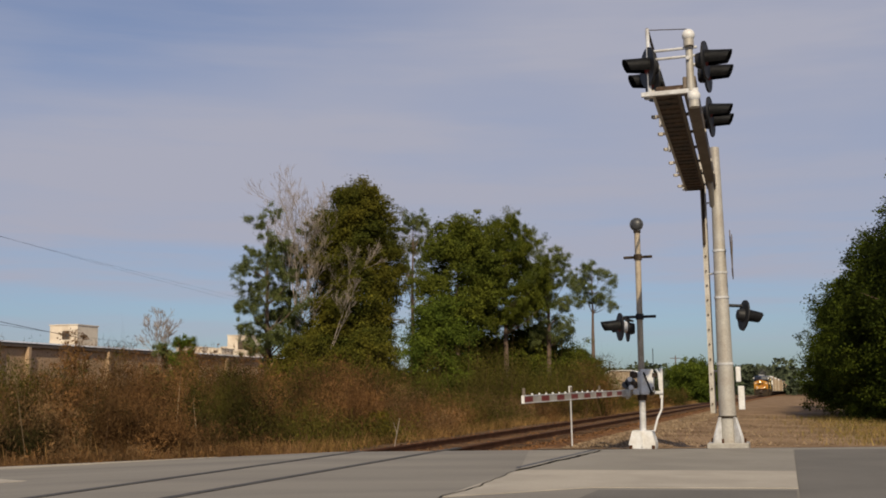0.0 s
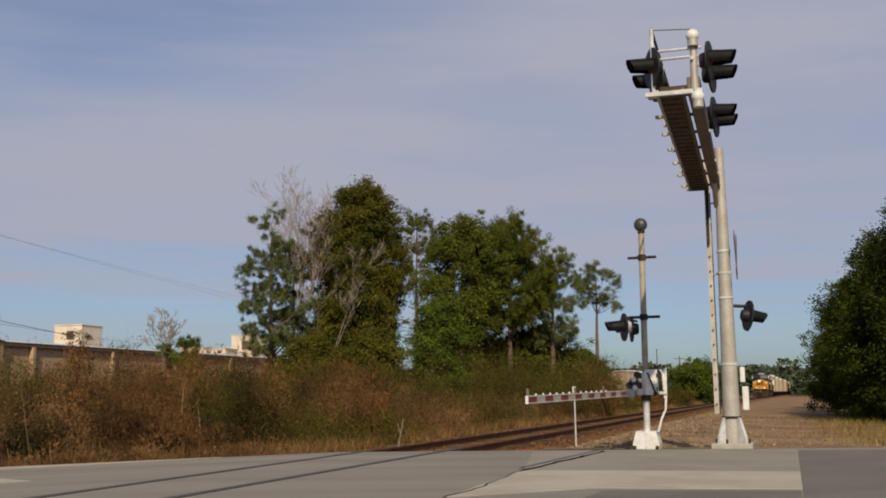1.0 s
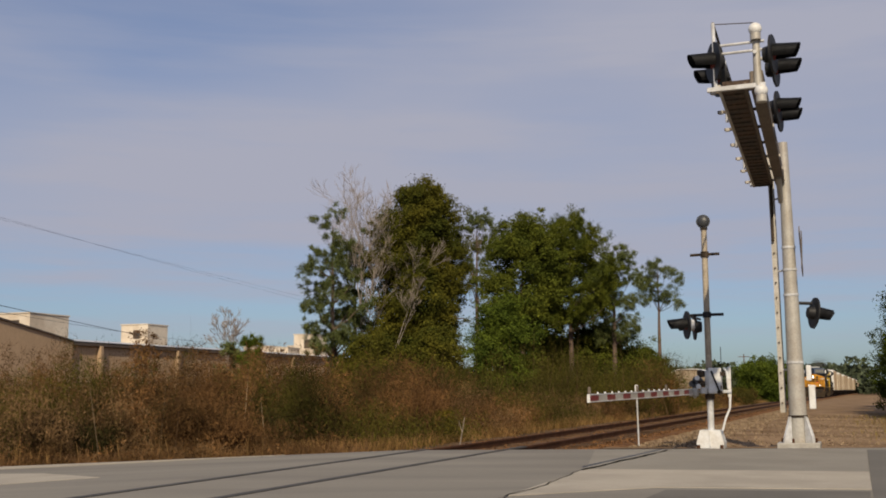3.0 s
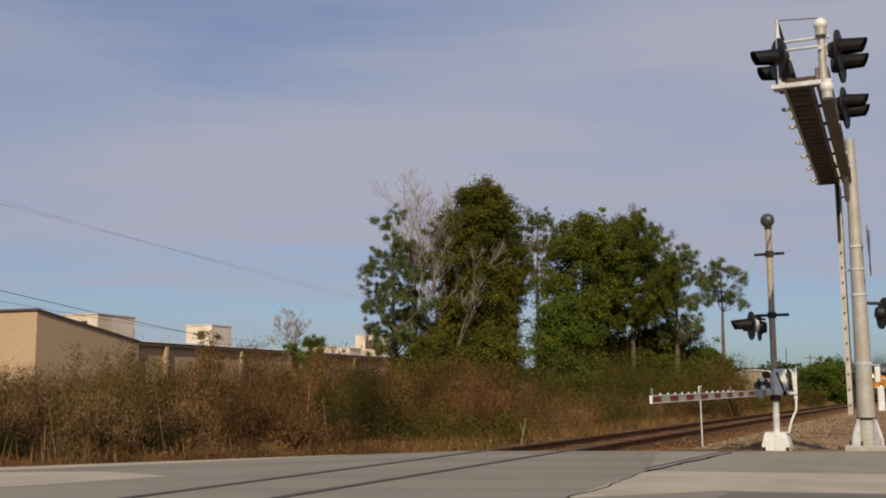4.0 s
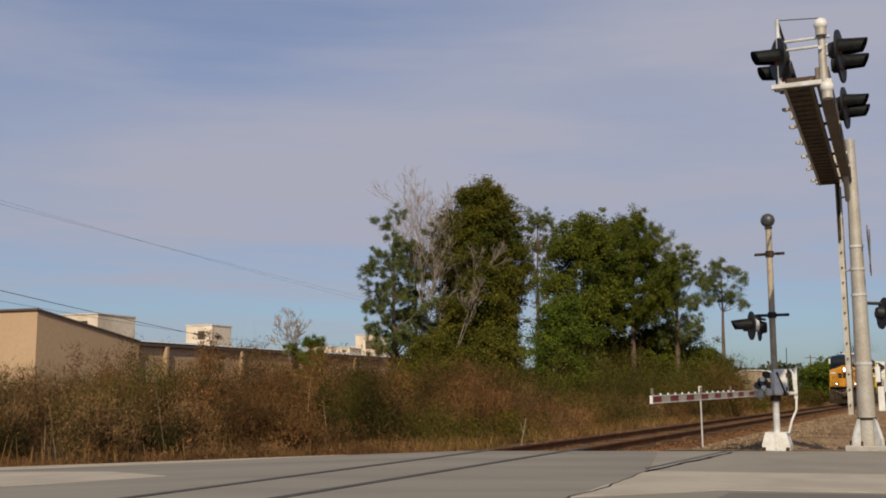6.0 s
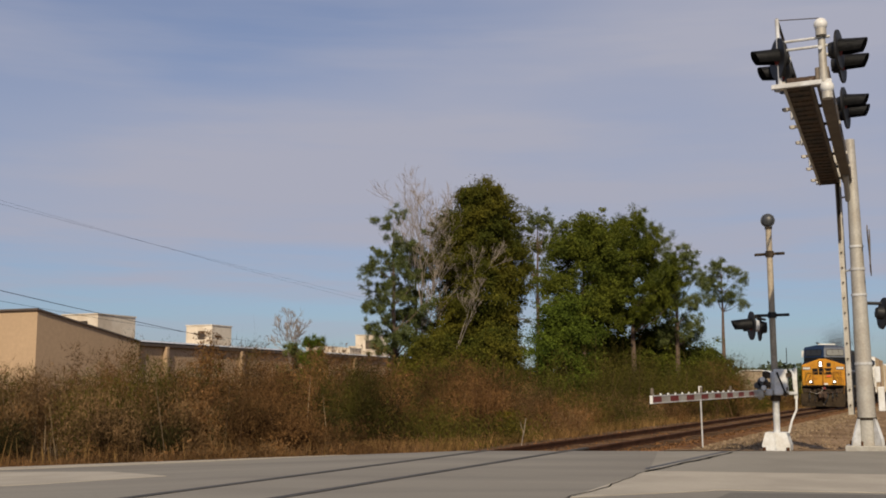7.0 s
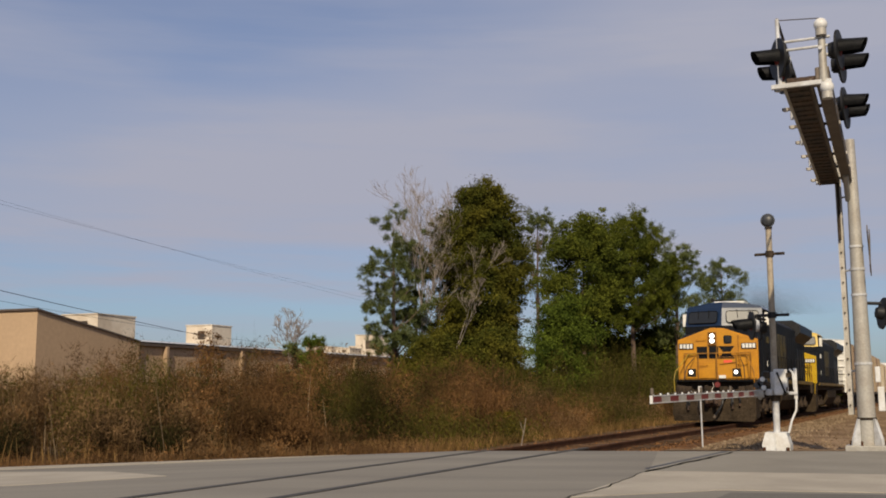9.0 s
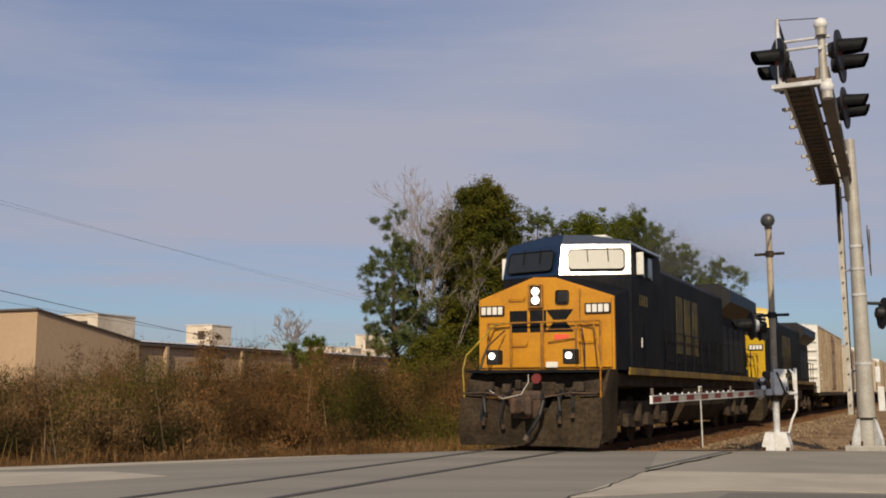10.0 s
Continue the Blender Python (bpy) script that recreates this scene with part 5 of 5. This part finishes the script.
WOODS = [
    ("pine_tree", "slender grey-green pine with an open crown", 697, 85, 15.3, 5.2, 4.2, 58, 190, 0.22, PINE_BLUE, 1.0, 0.58),
    ("pine_tree", "slim open pine beside the bare trees", 738, 90, 13.2, 4.0, 4.0, 36, 180, 0.22, PINE_BLUE, 1.0, 0.58),
    ("oak_tree", "tall dense evergreen overgrown with yellowish vines", 850, 88, 17.7, 7.3, 4.6, 270, 260, 0.24, PINE_YELLOW, 0.92, 0.8),
    ("pine_tree", "narrow open pine between the dense crowns", 955, 93, 16.3, 3.2, 10.5, 26, 150, 0.22, PINE_BLUE, 1.0, 0.55),
    ("oak_tree", "broad dark green tree in the woods' edge", 1034, 88, 14.8, 6.9, 6.0, 125, 230, 0.24, PINE, 0.9, 0.8),
    ("pine_tree", "broad tall pine with an open top in the woods", 1122, 91, 15.6, 7.2, 6.8, 105, 220, 0.24, PINE, 0.9, 0.78),
    ("pine_tree", "thin-crowned grey-green tree at the woods' end", 1198, 92, 13.1, 5.2, 5.5, 62, 170, 0.22, PINE_BLUE, 0.9, 0.6),
    ("pine_tree", "lone tall pine with a small high crown", 1279, 104, 13.2, 4.8, 9.2, 20, 170, 0.22, PINE_BLUE, 0.9, 0.58),
    ("young_tree", "bright green young tree under the woods", 998, 78, 7.4, 4.0, 1.2, 80, 230, 0.22, LEAF, 0.8, 0.7),
    ("young_tree", "dark understorey tree in the shade", 1190, 95, 6.0, 6.0, 0.6, 80, 220, 0.24, PINE, 0.9, 0.8),
    ("young_tree", "dark understorey tree in the shade", 1095, 95, 5.6, 6.0, 0.6, 80, 220, 0.24, PINE, 0.9, 0.8),
    ("young_tree", "olive understorey tree beside the woods", 872, 80, 5.4, 5.0, 0.6, 70, 220, 0.24, PINE_YELLOW, 0.9, 0.8),
    ("young_tree", "olive understorey tree beside the woods", 760, 80, 5.0, 5.4, 0.6, 70, 220, 0.24, PINE_YELLOW, 0.9, 0.8),
    ("young_tree", "dark understorey tree in the shade", 1245, 98, 4.6, 4.6, 0.5, 60, 200, 0.24, PINE, 0.9, 0.8),
    ("young_pine_tree", "small bright green pine rising from the brush", 553, 46, 3.75, 0.9, 0.6, 20, 130, 0.16, LEAF, 0.8, 0.22),
    ("young_pine_tree", "small dull green pine rising from the brush", 522, 47, 3.4, 1.3, 0.6, 22, 110, 0.15, PINE_BLUE, 0.8, 0.24),
    ("young_tree", "reddish brown sapling rising from the brush", 372, 34, 3.1, 1.2, 1.2, 14, 90, 0.09, BRUSH, 0.8, 0.28),
    ("field_bush", "rounded green bush beside the track", 1462, 150, 4.9, 7.4, 0.2, 90, 220, 0.3, LEAF, 0.9, 0.8),
    ("young_tree", "dark understorey tree in the shade", 1050, 94, 6.4, 5.5, 0.6, 70, 200, 0.24, PINE, 0.9, 0.8),
    ("young_tree", "dark understorey tree in the shade", 1145, 95, 6.2, 5.5, 0.6, 70, 200, 0.24, PINE, 0.9, 0.8),
    ("young_tree", "dark understorey tree in the shade", 830, 96, 5.6, 6.0, 0.6, 70, 200, 0.24, PINE, 0.9, 0.8),
    ("pine_tree", "slim straight pine standing in the woods", 1075, 96, 14.5, 3.6, 8.5, 36, 170, 0.22, PINE_BLUE, 0.9, 0.6),
    ("pine_tree", "slim straight pine standing in the woods", 1160, 97, 13.0, 3.6, 8.0, 32, 170, 0.22, PINE_BLUE, 0.9, 0.6),
]
for i, (name, label, u, d, h, wide, low, clumps, per, leaf, mat, rt, spread) in enumerate(WOODS):
    tree(name, label, *spot(u, d), h, wide, low, clumps, per, leaf, mat, 40 + i, rt, spread, trunk=0.10 if h < 5 else 0.26)
bare_tree(*spot(744, 87), 20.8, 4, 7, 0.20)
bare_tree(*spot(774, 88), 20.5, 6, 6, 0.20)
bare_tree(*spot(806, 84), 13.5, 9, 2, 0.3)
bare_tree(*spot(512, 60), 6.6, 15, 3, 0.2)

tree("yellow_shrub", "small yellowish green shrub beside the track", *spot(890, 34), 1.0, 0.8, 0.1, 12, 80, 0.08, YELLOWLEAF, 77, 0.8, 0.16, trunk=0.02)


def dead_stalk(x, y):
    top = root("dead_stalk", "pale dead weed stalk leaning over the track edge", "weed", pose(x, y, -0.4))
    part("stem", tube(B(), (0, 0, 0), (0.16, 0.05, 0.95), 0.014, 0.006, seg=6), PALEBARK, top)
    part("twig", tube(B(), (0.10, 0.03, 0.6), (0.02, 0.02, 0.85), 0.007, 0.003, seg=5), PALEBARK, top)


dead_stalk(*spot(917, 26.5))

# the dense row on the other side of the dirt verge
# the first two stand out of view, added to cast shade on the row
for i, (x, y, h, w, n) in enumerate(((10.6, 31, 11.0, 7.4, 110), (9.5, 41, 11.5, 7.2, 150), (7.0, 52, 11.6, 7.4, 190), (4.9, 58, 9.0, 5.4, 170), (4.2, 68, 7.9, 5.8, 160), (4.3, 80, 7.9, 6.2, 110), (4.8, 94, 8.0, 6.6, 90), (9.0, 64, 11, 8, 90))):
    tree("cedar_tree", "dense dark green cedar with foliage to the ground", x, y, h, w, 0.4, n, 200, 0.19, CEDAR, 80 + i, 0.72, 0.66, trunk=0.2)


# ---- brush and grass ----
def thicket():
    rng = np.random.default_rng(21)
    brown, tan, green, dark, stems, pale, straw, red, low = [], [], [], [], [], [], [], [], []
    pick = {"brown": brown, "tan": tan, "green": green, "dark": dark}

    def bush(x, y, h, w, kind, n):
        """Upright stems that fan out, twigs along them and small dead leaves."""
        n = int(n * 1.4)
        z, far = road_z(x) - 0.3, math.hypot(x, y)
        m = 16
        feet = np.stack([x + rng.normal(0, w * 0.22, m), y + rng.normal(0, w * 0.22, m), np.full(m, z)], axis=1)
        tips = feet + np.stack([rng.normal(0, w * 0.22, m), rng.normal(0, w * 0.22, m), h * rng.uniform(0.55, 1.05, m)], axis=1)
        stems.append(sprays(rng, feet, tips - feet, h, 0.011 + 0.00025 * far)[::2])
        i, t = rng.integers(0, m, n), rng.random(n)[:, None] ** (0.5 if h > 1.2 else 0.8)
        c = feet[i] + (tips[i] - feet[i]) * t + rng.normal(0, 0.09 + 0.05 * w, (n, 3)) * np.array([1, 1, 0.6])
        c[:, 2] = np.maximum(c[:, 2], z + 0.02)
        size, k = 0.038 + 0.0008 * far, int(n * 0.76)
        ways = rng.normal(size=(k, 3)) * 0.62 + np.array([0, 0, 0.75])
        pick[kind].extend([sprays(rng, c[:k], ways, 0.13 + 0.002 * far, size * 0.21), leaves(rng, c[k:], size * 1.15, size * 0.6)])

    # along the road's far side and back from it
    for i in range(400):
        q = 23.4 + 26 * rng.random() ** 1.5
        p = rng.uniform(-34, 2.0)
        x, y = on_road(p, q)
        if x > -11.8 or math.hypot(x, y) > 75:
            continue
        if q < 28 and noise.noise((x * 0.42, y * 0.42, 9)) < -0.12:
            continue
        h = (1.80 + 0.055 * (q - 22)) * rng.uniform(0.65, 1.2) * (1 + 0.5 * noise.noise((x * 0.16, y * 0.16, 7)) + 0.5 * noise.noise((x * 0.5, y * 0.5, 3)))
        tone = noise.noise((x * 0.3, y * 0.3, 2))
        bush(x, y, h, rng.uniform(0.9, 1.8), "green" if tone > 0.27 else "tan" if tone < -0.28 or (x < -20 and rng.random() < 0.5) else "brown", 1250)
    # the dark green shrub, the pale reeds and the reddish saplings in it
    for u, d, h, w, kind in ((172, 25.9, 1.95, 1.2, "green"), (192, 25.6, 1.4, 1.0, "green"), (150, 27, 2.3, 1.2, "green"), (40, 27.0, 2.2, 1.4, "tan"), (85, 27.3, 2.4, 1.3, "tan"), (10, 28, 2.3, 1.2, "green"),
                             (250, 29, 2.3, 1.6, "brown"), (420, 30, 2.7, 1.5, "brown"), (470, 31, 2.8, 1.6, "brown"), (560, 33, 2.9, 1.8, "brown"), (620, 35, 3.0, 1.8, "brown"), (680, 37, 3.0, 2.0, "brown")):
        bush(*spot(u, d), h, w, kind, 2200)
    # near-black shrubs draw the shade in the hollows of the brush
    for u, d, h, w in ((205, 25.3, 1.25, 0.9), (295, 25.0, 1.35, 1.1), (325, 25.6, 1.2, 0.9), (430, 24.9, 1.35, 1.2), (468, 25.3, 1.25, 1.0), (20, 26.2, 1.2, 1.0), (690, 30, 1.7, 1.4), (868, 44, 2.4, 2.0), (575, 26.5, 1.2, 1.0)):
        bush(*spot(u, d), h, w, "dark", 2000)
    # low tufts at the front
    for i in range(190):
        x, y = on_road(rng.uniform(-34, 0.5), 22.8 + abs(rng.normal(0, 0.4)))
        if x < -10.2:
            bush(x, y, rng.uniform(0.25, 0.7), rng.uniform(0.8, 1.5), "tan" if rng.random() < 0.3 else "brown", 330)
    # along the track
    for i in range(260):
        y = 26 + 100 * rng.random() ** 1.3
        x = -11.6 - 14 * rng.random() ** 1.4
        h = (0.75 + 0.14 * (-11.6 - x) + 0.006 * y) * rng.uniform(0.7, 1.25)
        tone = noise.noise((x * 0.25, y * 0.12, 5))
        bush(x, y, h, rng.uniform(1.4, 2.8), "green" if tone > -0.05 else "brown" if tone > -0.3 else "tan", 620)
    for i in range(140):
        x, y = spot(rng.uniform(610, 1300), rng.uniform(60, 84))
        tone = noise.noise((x * 0.2, y * 0.1, 15))
        bush(x, y, rng.uniform(2.2, 4.1) * (1.0 + 0.6 * noise.noise((x * 0.22, y * 0.22, 8))), rng.uniform(2.0, 4.0), "green" if tone > -0.25 else "brown", 800)
    # dry grass at the edges: a reddish band, straw, a few pale reeds
    n = 26000
    p, q = rng.uniform(-34, 1.0, n), 22.5 + np.abs(rng.normal(0, 0.75, n))
    x, y = ALONG.x * p + ACROSS.x * q, ALONG.y * p + ACROSS.y * q
    keep = x < -9.6
    feet = np.stack([x, y, np.array([road_z(v) - 0.24 for v in x])], axis=1)[keep]
    part_ = rng.random(len(feet)) < 0.72
    red.append(blades(rng, feet[part_], 0.40, 0.022, 0.4)), straw.append(blades(rng, feet[~part_], 0.28, 0.020, 0.4))
    n = 17000
    y = 21.5 + 130 * rng.random(n) ** 1.7
    x = -11.0 - np.abs(rng.normal(0, 1.5, n))
    low.append(blades(rng, np.stack([x, y, np.full(n, -0.42)], axis=1), 0.45, 0.026, 0.35))
    n = 150
    p, q = rng.uniform(-16, -1, n), 22.6 + np.abs(rng.normal(0, 0.4, n))
    x, y = ALONG.x * p + ACROSS.x * q, ALONG.y * p + ACROSS.y * q
    straw.append(blades(rng, np.stack([x, y, np.full(n, -0.3)], axis=1)[x < -10.2], 0.6, 0.030, 0.14))
    n = 60
    p, q = rng.uniform(-30, 0, n), 23.2 + 3 * rng.random(n)
    x, y = ALONG.x * p + ACROSS.x * q, ALONG.y * p + ACROSS.y * q
    pale.append(blades(rng, np.stack([x, y, np.full(n, -0.4)], axis=1)[x < -11.5], 1.9, 0.026, 0.09))
    for u, d in ((30, 26.8), (60, 27.2), (95, 27.4)):
        x, y = spot(u, d)
        pale.append(blades(rng, np.stack([x + rng.normal(0, 0.35, 24), y + rng.normal(0, 0.3, 24), np.full(24, -0.8)], axis=1), 2.4, 0.016, 0.16))
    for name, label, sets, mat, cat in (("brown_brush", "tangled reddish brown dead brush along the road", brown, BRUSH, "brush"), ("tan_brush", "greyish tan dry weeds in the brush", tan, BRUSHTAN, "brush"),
                                        ("olive_brush", "olive green scrub mixed into the dead brush", green, BRUSHGREEN, "brush"), ("dark_shrubs", "low near-black shrubs that draw the shaded hollows in the brush", dark, SHADESHRUB, "shrub"), ("brush_stems", "bare upright stems standing in the brush", stems, BRUSHSTEM, "stems"),
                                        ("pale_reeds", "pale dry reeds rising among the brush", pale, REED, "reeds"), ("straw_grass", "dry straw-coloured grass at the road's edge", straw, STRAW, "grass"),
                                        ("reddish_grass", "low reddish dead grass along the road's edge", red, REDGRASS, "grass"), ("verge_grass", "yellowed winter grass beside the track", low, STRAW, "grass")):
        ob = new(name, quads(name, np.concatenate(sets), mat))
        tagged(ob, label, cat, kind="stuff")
    # grass at the foot of the cedars
    n = 4500
    y = 30 + 34 * rng.random(n)
    x = 1.7 + rng.normal(1.6, 1.3, n) + (y - 36) * -0.03
    ob = new("cedar_grass", quads("cedar_grass", blades(rng, np.stack([x, y, np.full(n, -0.3)], axis=1), 0.28, 0.03, 0.45), GRASSGREEN))
    tagged(ob, "rough winter grass at the foot of the cedars", "grass", kind="stuff")


thicket()


def far_woods():
    rng = np.random.default_rng(31)
    sets = []
    for i in range(260):
        b, d = radians(rng.uniform(-16, 60)), rng.uniform(420, 640)
        if -1.2 < math.degrees(b) < -0.2:
            continue
        h, w = rng.uniform(9, 15.5), rng.uniform(14, 24)
        n = 260
        t, ang = rng.random(n), rng.uniform(0, 6.283, n)
        r = w / 2 * np.sqrt(rng.random(n)) * np.sin(np.pi * (0.3 + 0.62 * t)) ** 0.6
        c = np.stack([-d * math.sin(b) + r * np.cos(ang), d * math.cos(b) + r * np.sin(ang), -0.5 + h * t], axis=1)
        sets.append(leaves(rng, c, 2.6, 1.5))
    ob = new("far_woods", quads("far_woods", np.concatenate(sets), FARTREE))
    tagged(ob, "hazy belt of woods on the horizon", "woods", kind="stuff")


far_woods()


# ---- what moves ----
def nose_at(t):
    """How far along the track the leading nose is."""
    k = 10.0 - t
    return 22.18 + 20.11 * k + 0.394 * k * k


def motions():
    times = [i * 0.5 for i in range(21)]
    for thing, behind in TRAIN:
        rows_ = []
        for t in times:
            s = nose_at(t) + behind
            x = lat(s)
            turn_ = -math.degrees(math.atan((lat(s + 18) - x) / 18))
            rows_.append((t, pose(x, s, 0.006, 0, 0, turn_)))
        walk(thing, rows_)


motions()
